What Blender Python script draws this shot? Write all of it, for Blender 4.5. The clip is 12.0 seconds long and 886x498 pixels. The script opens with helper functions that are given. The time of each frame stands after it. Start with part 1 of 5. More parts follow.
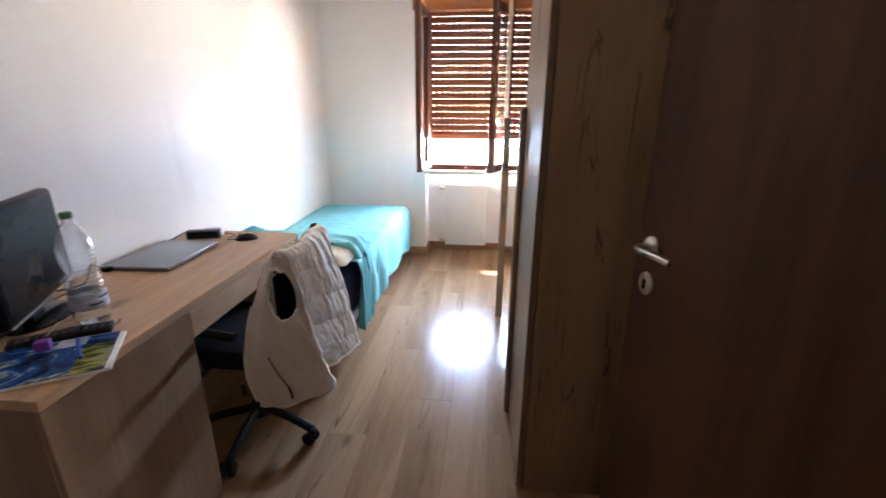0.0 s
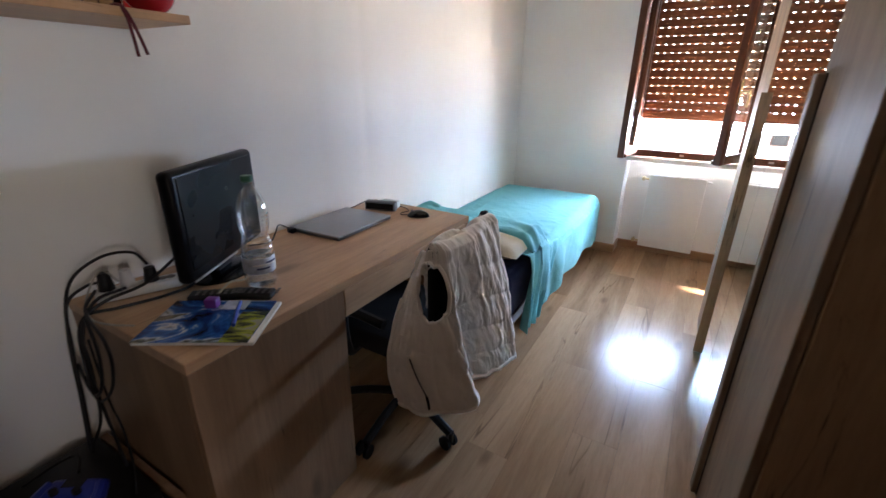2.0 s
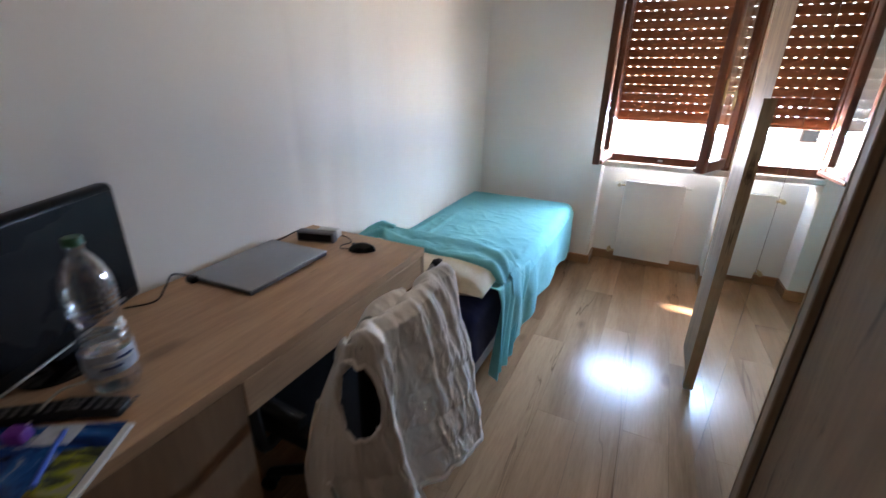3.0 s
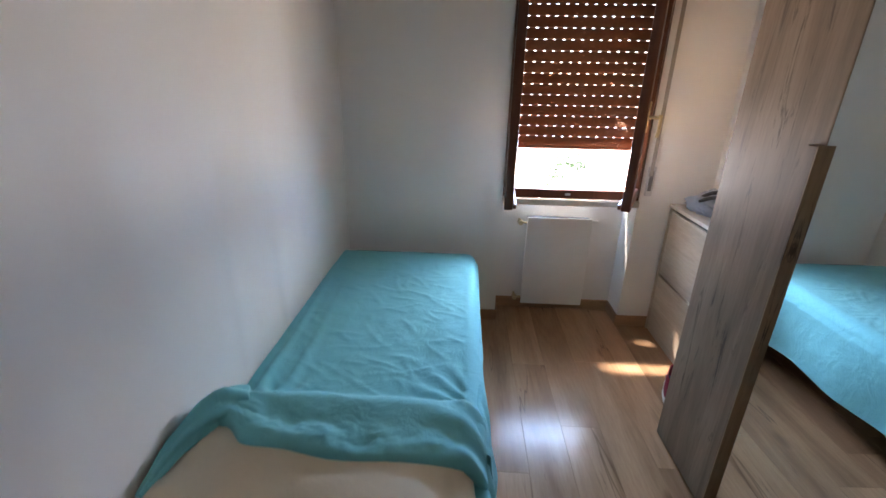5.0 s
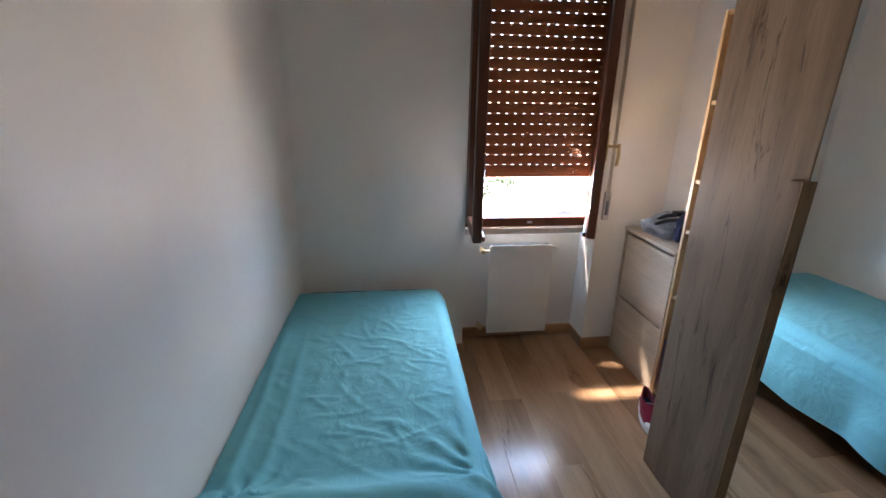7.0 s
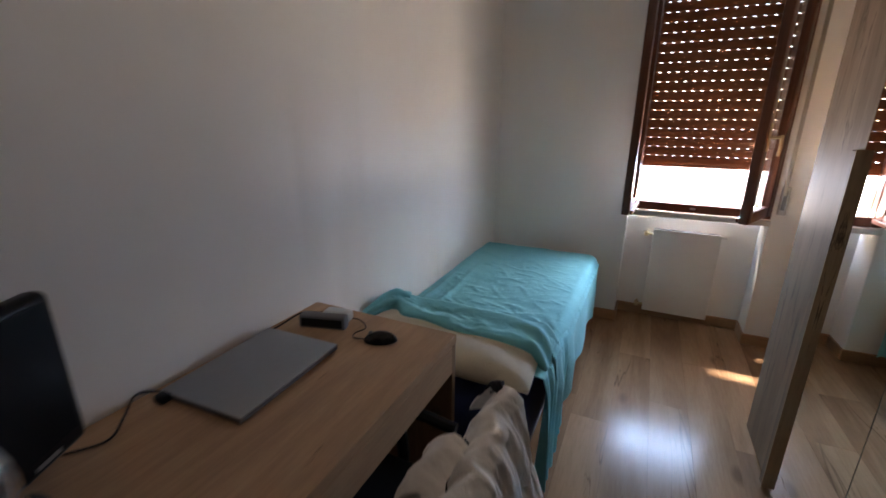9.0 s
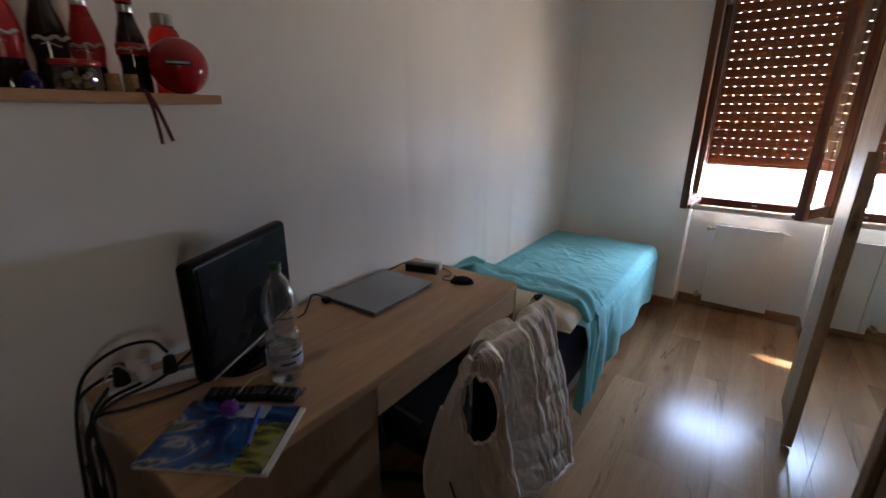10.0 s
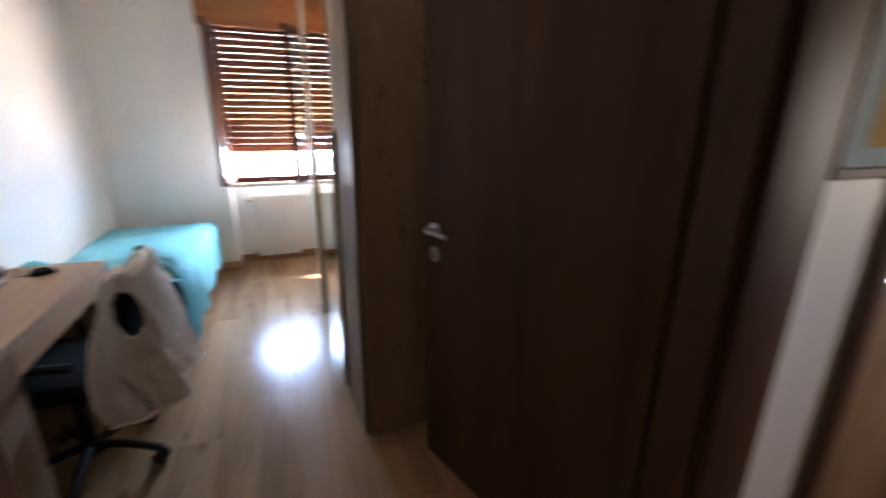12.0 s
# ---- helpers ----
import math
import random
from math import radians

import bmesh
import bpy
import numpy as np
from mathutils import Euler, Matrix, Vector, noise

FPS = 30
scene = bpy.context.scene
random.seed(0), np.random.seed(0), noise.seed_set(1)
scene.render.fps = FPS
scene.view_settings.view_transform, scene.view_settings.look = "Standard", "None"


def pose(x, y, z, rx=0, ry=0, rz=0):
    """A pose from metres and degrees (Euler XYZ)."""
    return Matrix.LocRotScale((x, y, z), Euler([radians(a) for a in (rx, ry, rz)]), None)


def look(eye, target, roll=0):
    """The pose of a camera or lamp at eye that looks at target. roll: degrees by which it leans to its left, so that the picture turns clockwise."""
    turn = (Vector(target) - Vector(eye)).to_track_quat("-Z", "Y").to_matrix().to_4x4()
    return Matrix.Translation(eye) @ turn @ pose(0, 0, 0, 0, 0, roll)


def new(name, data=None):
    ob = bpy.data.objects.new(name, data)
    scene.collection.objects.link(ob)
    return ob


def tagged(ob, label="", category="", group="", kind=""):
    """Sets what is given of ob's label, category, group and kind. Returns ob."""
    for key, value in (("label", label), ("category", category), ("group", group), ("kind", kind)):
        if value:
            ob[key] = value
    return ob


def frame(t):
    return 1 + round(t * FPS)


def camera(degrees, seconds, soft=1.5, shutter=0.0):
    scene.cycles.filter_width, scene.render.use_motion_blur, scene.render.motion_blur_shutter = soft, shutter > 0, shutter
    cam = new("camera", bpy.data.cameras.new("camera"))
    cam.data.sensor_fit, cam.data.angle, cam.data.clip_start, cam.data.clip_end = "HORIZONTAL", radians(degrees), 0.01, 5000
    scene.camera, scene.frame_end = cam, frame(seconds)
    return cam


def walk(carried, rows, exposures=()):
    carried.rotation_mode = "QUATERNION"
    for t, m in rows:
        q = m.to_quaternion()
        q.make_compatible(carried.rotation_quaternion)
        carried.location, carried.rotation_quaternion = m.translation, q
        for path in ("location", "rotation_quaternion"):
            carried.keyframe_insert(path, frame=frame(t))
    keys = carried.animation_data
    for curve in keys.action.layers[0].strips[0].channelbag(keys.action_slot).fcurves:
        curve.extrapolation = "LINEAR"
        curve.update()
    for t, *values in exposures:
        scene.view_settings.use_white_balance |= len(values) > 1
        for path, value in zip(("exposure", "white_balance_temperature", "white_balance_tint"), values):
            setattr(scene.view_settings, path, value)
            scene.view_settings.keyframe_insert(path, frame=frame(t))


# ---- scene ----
cam = camera(92.1, 12.0, 1.5, 0.5)
PATH = [
    (0, (0.091, -0.127, 1.332), (-0.089, 1.767, 0.714), 0.3),
    (0.5, (0.121, -0.09, 1.327), (-0.339, 1.754, 0.706), 0.4),
    (1, (0.135, -0.061, 1.316), (-0.581, 1.695, 0.679), 0.5),
    (1.5, (0.093, 0.013, 1.292), (-0.786, 1.681, 0.626), 0.6),
    (2, (0.014, 0.165, 1.305), (-0.924, 1.778, 0.585), 0.9),
    (2.5, (-0.042, 0.327, 1.331), (-0.962, 1.937, 0.581), 1.1),
    (3, (-0.109, 0.532, 1.345), (-0.924, 2.198, 0.595), 1.1),
    (5, (-0.669, 1.359, 1.419), (-0.762, 3.222, 0.697), 1.1),
    (5.5, (-0.756, 1.472, 1.454), (-0.698, 3.345, 0.757), 0.8),
    (6, (-0.817, 1.551, 1.468), (-0.609, 3.428, 0.812), 0.6),
    (6.5, (-0.853, 1.559, 1.469), (-0.563, 3.431, 0.827), 0.6),
    (8.5, (-0.524, 0.967, 1.415), (-1.087, 2.78, 0.786), 0.6),
    (9, (-0.36, 0.761, 1.383), (-1.18, 2.486, 0.79), 0.3),
    (9.5, (-0.234, 0.529, 1.434), (-1.248, 2.141, 0.822), 0.5),
    (10, (-0.116, 0.331, 1.416), (-1.233, 1.875, 0.807), 0.4),
    (10.5, (-0.012, 0.167, 1.408), (-1.093, 1.734, 0.796), 0.4),
    (11, (0.048, -0.042, 1.395), (-0.68, 1.721, 0.795), 0.8),
    (11.5, (0.038, -0.255, 1.386), (-0.036, 1.651, 0.784), -0.3),
    (11.7, (0.001, -0.375, 1.407), (0.246, 1.518, 0.81), 0.7),
    (11.8, (-0.008, -0.44, 1.411), (0.413, 1.423, 0.818), 0.7),
    (11.9, (-0.015, -0.483, 1.416), (0.522, 1.352, 0.828), 0.9),
    (12, (-0.007, -0.521, 1.415), (0.672, 1.264, 0.822), 0.6),
]
walk(cam, [(t, look(eye, target, roll)) for t, eye, target, roll in PATH],
     exposures=[(0, 5.48, 7150, 20), (1.5, 5.05, 7100, 19), (3.0, 4.50, 6950, 17), (5.0, 3.72, 7050, 20), (6.5, 3.55, 7150, 21), (8.5, 3.47, 7500, 22), (9.5, 3.45, 7550, 22),
                (10.5, 3.90, 7350, 20), (11.2, 4.40, 7150, 19), (12.0, 4.95, 7000, 18)])

# ---- world, sun, lights ----
SUN_AZ, SUN_EL = 36.0, 57.5          # degrees west of the window's axis, and above the horizon
world = bpy.data.worlds.new("sky")
scene.world = world
world.use_nodes = True
wt = world.node_tree
sky = wt.nodes.new("ShaderNodeTexSky")
sky.sky_type, sky.sun_disc = "NISHITA", False
sky.sun_elevation, sky.sun_rotation = radians(SUN_EL), radians(-SUN_AZ)
wt.links.new(sky.outputs[0], wt.nodes["Background"].inputs[0])
wt.nodes["Background"].inputs[1].default_value = 0.15

sun = new("sun", bpy.data.lights.new("sun", "SUN"))
sun.data.energy, sun.data.angle, sun.data.color = 2.6, radians(4.0), (1.0, 0.98, 0.94)
ca, sa, ce, se = math.cos(radians(SUN_AZ)), math.sin(radians(SUN_AZ)), math.cos(radians(SUN_EL)), math.sin(radians(SUN_EL))
sun.matrix_basis = look((-sa * ce * 20, ca * ce * 20 + 4, se * 20), (0, 4, 0))

gap = new("window_daylight", bpy.data.lights.new("window_daylight", "AREA"))
gap.data.shape, gap.data.size, gap.data.size_y = "RECTANGLE", 0.62, 0.28
gap.data.energy, gap.data.color = 4.9, (0.36, 0.61, 1.0)
gap.matrix_basis = look((-0.04, 4.05, 1.12), (-0.62, 2.95, 0.45))

high = new("sky_daylight", bpy.data.lights.new("sky_daylight", "AREA"))
high.data.shape, high.data.size, high.data.size_y = "RECTANGLE", 1.4, 1.2
high.data.energy, high.data.color = 24.0, (1.0, 0.94, 0.86)
high.matrix_basis = look((1.1, 4.65, 1.65), (-0.06, 3.87, 0.98))

bounce = new("sill_daylight", bpy.data.lights.new("sill_daylight", "AREA"))      # the sunlit outer sill, thrown up through the gap to the ceiling
bounce.data.shape, bounce.data.size, bounce.data.size_y = "RECTANGLE", 0.70, 0.12
bounce.data.energy, bounce.data.color = 4.5, (1.0, 0.955, 0.885)
bounce.matrix_basis = look((-0.06, 4.07, 0.80), (-0.12, 2.50, 2.72))

# Added fill lamp behind an unseen opening, to warm the door and vest.
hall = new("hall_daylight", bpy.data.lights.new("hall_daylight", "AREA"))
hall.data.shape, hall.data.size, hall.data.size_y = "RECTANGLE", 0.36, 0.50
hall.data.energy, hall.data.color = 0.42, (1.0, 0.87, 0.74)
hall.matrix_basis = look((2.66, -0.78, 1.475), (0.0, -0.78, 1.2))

# ---- materials ----
def mat(name, colour=(0.5, 0.5, 0.5), rough=0.5, metal=0.0, spec=0.5):
    m = bpy.data.materials.new(name)
    m.use_nodes = True
    b = m.node_tree.nodes["Principled BSDF"]
    b.inputs["Base Color"].default_value = (*colour, 1)
    b.inputs["Roughness"].default_value = rough
    b.inputs["Metallic"].default_value = metal
    b.inputs["Specular IOR Level"].default_value = spec
    return m


def node(m, kind, **values):
    n = m.node_tree.nodes.new(kind)
    for k, v in values.items():
        n.inputs[k].default_value = v
    return n


def link(m, a, b):
    m.node_tree.links.new(a, b)


def bsdf(m):
    return m.node_tree.nodes["Principled BSDF"]


def coords(m, scale=(1, 1, 1), shift=False):
    """Object coordinates, stretched; shift: another cut of the pattern for each object."""
    tc, mp = node(m, "ShaderNodeTexCoord"), node(m, "ShaderNodeMapping", Scale=scale)
    link(m, tc.outputs["Object"], mp.inputs["Vector"])
    if shift:
        info, mul = node(m, "ShaderNodeObjectInfo"), node(m, "ShaderNodeVectorMath")
        mul.operation = "MULTIPLY_ADD"
        mul.inputs[1].default_value = (0, 0, 0)
        comb = node(m, "ShaderNodeCombineXYZ")
        for i, f in enumerate((37.0, 53.0, 71.0)):
            x = node(m, "ShaderNodeMath")
            x.operation = "MULTIPLY"
            x.inputs[1].default_value = f
            link(m, info.outputs["Random"], x.inputs[0])
            link(m, x.outputs[0], comb.inputs[i])
        link(m, comb.outputs[0], mp.inputs["Location"])
    return mp.outputs[0]


def ramp(m, source, stops):
    r = node(m, "ShaderNodeValToRGB")
    link(m, source, r.inputs[0])
    e = r.color_ramp.elements
    while len(e) < len(stops):
        e.new(0.5)
    for el, (pos, col) in zip(e, stops):
        el.position = pos
        el.color = (*col, 1) if len(col) == 3 else col
    return r.outputs[0]


def grain(m, vec, scale, detail=4.0, rough=0.6, warp=0.0):
    n = node(m, "ShaderNodeTexNoise", Scale=scale, Detail=detail, Roughness=rough, Distortion=warp)
    link(m, vec, n.inputs["Vector"])
    return n.outputs[0]


def mixc(m, fac, a, b, mode="MIX"):
    x = node(m, "ShaderNodeMix")
    x.data_type, x.blend_type = "RGBA", mode
    for sock, val in ((x.inputs[0], fac), (x.inputs[6], a), (x.inputs[7], b)):
        if isinstance(val, (int, float)):
            sock.default_value = val
        elif isinstance(val, tuple):
            sock.default_value = (*val, 1)
        else:
            link(m, val, sock)
    return x.outputs[2]


def bump(m, height, strength=0.2, distance=0.002):
    b = node(m, "ShaderNodeBump", Strength=strength, Distance=distance)
    link(m, height, b.inputs["Height"])
    link(m, b.outputs[0], bsdf(m).inputs["Normal"])


def wood(name, light, dark, axis="y", rough=0.45, crack=0.5, shift=True, tone=0.25, spec=0.4, knots=True, amount=0.0, scale=7, veins=False):
    """Wood decor with grain along an axis: broad bands, fine fibres, dark cracks and knots."""
    m = mat(name, light, rough, 0, spec)
    st = {"x": (0.10, 1, 1), "y": (1, 0.10, 1), "z": (1, 1, 0.10)}[axis]
    v = coords(m, st, shift)
    broad = grain(m, v, scale, 4, 0.6, 0.8)
    fine = grain(m, v, 90, 4, 0.7)
    col = ramp(m, broad, [(0.34, dark), (0.60, light)])
    fibre = ramp(m, fine, [(0.30, (0.72, 0.70, 0.68)), (0.60, (1, 1, 1))])
    col = mixc(m, 0.55, col, fibre, "MULTIPLY")
    st2 = {"x": (0.11, 1, 1), "y": (1, 0.11, 1), "z": (1, 1, 0.11)}[axis]
    v2 = coords(m, st2, shift)
    cracks = ramp(m, grain(m, v2, scale * 2.3, 5, 0.72, 1.4), [(0.27 + amount, (1, 1, 1)), (0.345 + amount, (0, 0, 0))])
    col = mixc(m, cracks, col, tuple(c * crack for c in dark))
    if veins:
        sv = {"x": (0.07, 1, 1), "y": (1, 0.07, 1), "z": (1, 1, 0.07)}[axis]
        vv = coords(m, sv, shift)
        line = ramp(m, grain(m, vv, 9, 3, 0.55, 0.5), [(0.485, (0, 0, 0)), (0.50, (1, 1, 1)), (0.512, (0, 0, 0))])
        gate = ramp(m, grain(m, coords(m, sv, shift), 5, 2, 0.5, 0.3), [(0.54, (0, 0, 0)), (0.64, (1, 1, 1))])
        col = mixc(m, mixc(m, 1.0, line, gate, "MULTIPLY"), col, tuple(c * crack for c in dark))
    if knots:
        st3 = {"x": (0.45, 1, 1), "y": (1, 0.45, 1), "z": (1, 1, 0.45)}[axis]
        vo = node(m, "ShaderNodeTexVoronoi", Scale=4.2, Randomness=1.0)
        link(m, coords(m, st3, shift), vo.inputs["Vector"])
        kn = ramp(m, vo.outputs["Distance"], [(0.05, (1, 1, 1)), (0.13, (0, 0, 0))])
        km = mixc(m, 0.55, (0, 0, 0), kn)
        col = mixc(m, km, col, tuple(c * 0.35 for c in dark))
    if shift:
        info = node(m, "ShaderNodeObjectInfo")
        t = ramp(m, info.outputs["Random"], [(0.0, (1 - tone,) * 3), (1.0, (1 + tone * 0.25,) * 3)])
        col = mixc(m, 1.0, col, t, "MULTIPLY")
    link(m, col, bsdf(m).inputs["Base Color"])
    rr = node(m, "ShaderNodeMapRange", **{"To Min": rough - 0.06, "To Max": rough + 0.10})
    link(m, broad, rr.inputs[0])
    link(m, rr.outputs[0], bsdf(m).inputs["Roughness"])
    bump(m, fine, 0.12, 0.001)
    return m


def plaster(name, colour, var=0.05, rough=0.85, scale=1.3, sheen=0.3):
    m = mat(name, colour, rough, 0, sheen)
    v = coords(m)
    big = ramp(m, grain(m, v, scale, 4, 0.6), [(0.3, tuple(c * (1 - var) for c in colour)), (0.7, colour)])
    link(m, big, bsdf(m).inputs["Base Color"])
    bump(m, grain(m, v, 120, 3, 0.6), 0.08, 0.002)
    return m


def speckle(name, colour, rough=0.5, var=0.15, scale=40, metal=0.0, strength=0.1, spec=0.5):
    m = mat(name, colour, rough, metal, spec)
    v = coords(m)
    n = grain(m, v, scale, 4, 0.6)
    link(m, ramp(m, n, [(0.3, tuple(c * (1 - var) for c in colour)), (0.7, tuple(min(1, c * (1 + var * 0.4)) for c in colour))]), bsdf(m).inputs["Base Color"])
    r = node(m, "ShaderNodeMapRange", **{"To Min": max(0.02, rough - 0.07), "To Max": min(1, rough + 0.07)})
    link(m, grain(m, v, scale * 0.2, 3, 0.6), r.inputs[0])
    link(m, r.outputs[0], bsdf(m).inputs["Roughness"])
    bump(m, n, strength, 0.001)
    return m


def cloth(name, colour, var=0.12, weave=900, rough=0.9, fold=0.0, sheen=0.1, size=13):
    m = mat(name, colour, rough, 0, 0.2)
    v = coords(m)
    big = grain(m, v, 5, 5, 0.65, 0.4)
    link(m, ramp(m, big, [(0.3, tuple(c * (1 - var) for c in colour)), (0.7, colour)]), bsdf(m).inputs["Base Color"])
    bsdf(m).inputs["Sheen Weight"].default_value = sheen
    w = grain(m, v, weave, 2, 0.5)
    if fold:
        f = grain(m, v, size, 6, 0.62, 0.7)
        add = node(m, "ShaderNodeMath")
        add.operation = "MULTIPLY_ADD"
        add.inputs[1].default_value = 0.04
        link(m, w, add.inputs[0])
        link(m, f, add.inputs[2])
        bump(m, add.outputs[0], fold, 0.15 / size)
    else:
        bump(m, w, 0.15, 0.001)
    return m


# Dark colour for unseen walls, picked to cut light bounced onto the desk.
M_UNSEEN_DARK = plaster("unseen_wall_dark", (0.16, 0.12, 0.09), 0.06)
M_WALL = plaster("wall_paint", (0.84, 0.82, 0.78), 0.04, 0.42, 1.3, 0.16)
wave = grain(M_WALL, coords(M_WALL, (2.4, 2.4, 0.45)), 1.5, 1, 0.4, 0.4)
fine_b = [n for n in M_WALL.node_tree.nodes if n.type == "BUMP"][0]
wave_b = node(M_WALL, "ShaderNodeBump", Strength=0.7, Distance=0.030)
link(M_WALL, wave, wave_b.inputs["Height"])
link(M_WALL, fine_b.outputs[0], wave_b.inputs["Normal"])
link(M_WALL, wave_b.outputs[0], bsdf(M_WALL).inputs["Normal"])
M_CEIL = plaster("ceiling_paint", (0.80, 0.78, 0.75), 0.03)
M_FLOOR = wood("laminate", (0.435, 0.262, 0.147), (0.275, 0.156, 0.083), "y", 0.20, 0.50, True, 0.20, 0.16, amount=0.0, scale=4.2, veins=True)
M_JOINT = speckle("joint", (0.16, 0.11, 0.07), 0.8)
M_SKIRT = wood("skirting_wood", (0.44, 0.25, 0.125), (0.31, 0.165, 0.08), "x", 0.4, 0.5, False, knots=False)
M_SKIRT_Y = wood("skirting_wood_along", (0.34, 0.20, 0.105), (0.22, 0.12, 0.06), "y", 0.4, 0.5, False, knots=False)
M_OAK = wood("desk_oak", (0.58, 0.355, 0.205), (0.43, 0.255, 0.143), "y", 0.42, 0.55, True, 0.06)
# Uprights: browner than the top, and darkened further for the shade they stand in.
M_OAK_SHADED = wood("upright_oak_shaded", (0.34, 0.205, 0.118), (0.235, 0.135, 0.074), "z", 0.45, 0.5, True, 0.08)
M_WARD = wood("wardrobe_oak", (0.310, 0.212, 0.143), (0.205, 0.136, 0.088), "z", 0.55, 0.52, True, 0.05, 0.25, amount=0.055, veins=True)
M_WARD_SIDE = wood("wardrobe_side_oak", (0.42, 0.275, 0.165), (0.30, 0.19, 0.11), "z", 0.58, 0.38, True, 0.05, 0.25, amount=0.07)
M_PINE = wood("pale_birch", (0.60, 0.42, 0.24), (0.50, 0.33, 0.17), "z", 0.5, 0.6, True, 0.06, knots=False)
M_WALNUT = wood("dark_walnut", (0.092, 0.040, 0.021), (0.054, 0.022, 0.012), "z", 0.55, 0.5, False, spec=0.2, knots=False)
M_MAHOG = wood("window_mahogany", (0.150, 0.050, 0.024), (0.085, 0.028, 0.014), "z", 0.32, 0.5, False, knots=False)
M_BOX = wood("box_wood", (0.46, 0.17, 0.055), (0.34, 0.115, 0.038), "x", 0.35, 0.6, False, knots=False)
M_SLAT = speckle("shutter_slat", (0.30, 0.105, 0.042), 0.45, 0.12, 60)
tl = node(M_SLAT, "ShaderNodeBsdfTranslucent", Color=(0.46, 0.15, 0.055, 1))      # thin plastic, the sun glows through
ms = node(M_SLAT, "ShaderNodeMixShader", Fac=0.030)
for a, b in ((bsdf(M_SLAT).outputs[0], ms.inputs[1]), (tl.outputs[0], ms.inputs[2]), (ms.outputs[0], M_SLAT.node_tree.nodes["Material Output"].inputs[0])):
    link(M_SLAT, a, b)
M_RAD = speckle("radiator_enamel", (0.80, 0.79, 0.75), 0.35, 0.03, 12)
M_MARBLE = speckle("sill_marble", (0.66, 0.63, 0.58), 0.3, 0.15, 14)
M_BRASS = speckle("worn_brass", (0.62, 0.50, 0.30), 0.35, 0.2, 90, 1.0)
M_STEEL = speckle("brushed_steel", (0.62, 0.61, 0.59), 0.3, 0.1, 120, 1.0)
M_MIRROR = mat("mirror_silver", (0.90, 0.92, 0.91), 0.015, 1.0)
M_BLACK = speckle("black_plastic", (0.010, 0.010, 0.011), 0.45, 0.2, 80, spec=0.22)
M_GLOSS = speckle("piano_black", (0.007, 0.007, 0.008), 0.18, 0.2, 30, spec=0.3)
M_SCREEN = speckle("screen_film", (0.006, 0.0065, 0.008), 0.28, 0.1, 20, spec=0.12)
M_FABRIC = cloth("black_mesh", (0.012, 0.012, 0.014), 0.3, sheen=0.0)
M_VEST = cloth("cream_quilt", (0.86, 0.81, 0.765), 0.06, 700, 0.75, 0.7, 0.1, 26)
M_VEST_IN = cloth("dark_lining", (0.03, 0.03, 0.035), 0.2, sheen=0.0)
M_SHEET = cloth("turquoise_cotton", (0.17, 0.58, 0.645), 0.06, 900, 0.85, 0.40, 0.1, 9)
M_PILLOW = cloth("cream_cotton", (0.70, 0.62, 0.48), 0.08, 900, 0.9, 0.3)
M_NAVY = cloth("navy_cotton", (0.035, 0.05, 0.14), 0.25, 800, 0.9, 0.3)
M_BEZEL = speckle("satin_bezel", (0.005, 0.005, 0.006), 0.32, 0.2, 60, spec=0.12)
M_WHITE = speckle("white_plastic", (0.66, 0.67, 0.66), 0.4, 0.05, 40)
M_GREY = speckle("grey_plastic", (0.12, 0.12, 0.13), 0.45, 0.15, 90)
M_ALU = speckle("laptop_aluminium", (0.35, 0.36, 0.372), 0.34, 0.05, 200, 0.9)
M_EDGE = speckle("dark_edging", (0.05, 0.034, 0.024), 0.4, 0.2, 80)


def glass(name, colour=(1, 1, 1), rough=0.02, ior=1.45):
    m = mat(name, colour, rough)
    bsdf(m).inputs["Transmission Weight"].default_value = 1.0
    bsdf(m).inputs["IOR"].default_value = ior
    return m


M_GLASS = glass("pane_glass")

# ---- building helpers ----
ROOTS = {}


def box(bm, x0, x1, y0, y1, z0, z1, bevel=0.0, segs=1):
    """A box added to a mesh, with its edges taken off."""
    r = bmesh.ops.create_cube(bm, size=1)
    vs = r["verts"]
    bmesh.ops.transform(bm, matrix=Matrix.Translation(((x0 + x1) / 2, (y0 + y1) / 2, (z0 + z1) / 2)) @ Matrix.Diagonal((x1 - x0, y1 - y0, z1 - z0, 1)), verts=vs)
    if bevel:
        es = list({e for v in vs for e in v.link_edges})
        bmesh.ops.bevel(bm, geom=es, offset=bevel, segments=segs, affect="EDGES", profile=0.5)
    return bm


def boxed(*a, **k):
    return box(bmesh.new(), *a, **k)


def cyl(bm, p, q, r, r2=None, n=16):
    """A rod between two points."""
    p, q = Vector(p), Vector(q)
    d = q - p
    m = Matrix.Translation((p + q) / 2) @ d.to_track_quat("Z", "Y").to_matrix().to_4x4()
    bmesh.ops.create_cone(bm, cap_ends=True, segments=n, radius1=r, radius2=r if r2 is None else r2, depth=d.length, matrix=m)
    return bm


def ball(bm, c, r, scale=(1, 1, 1), u=20, v=12):
    bmesh.ops.create_uvsphere(bm, u_segments=u, v_segments=v, radius=r, matrix=Matrix.Translation(c) @ Matrix.Diagonal((*scale, 1)))
    return bm


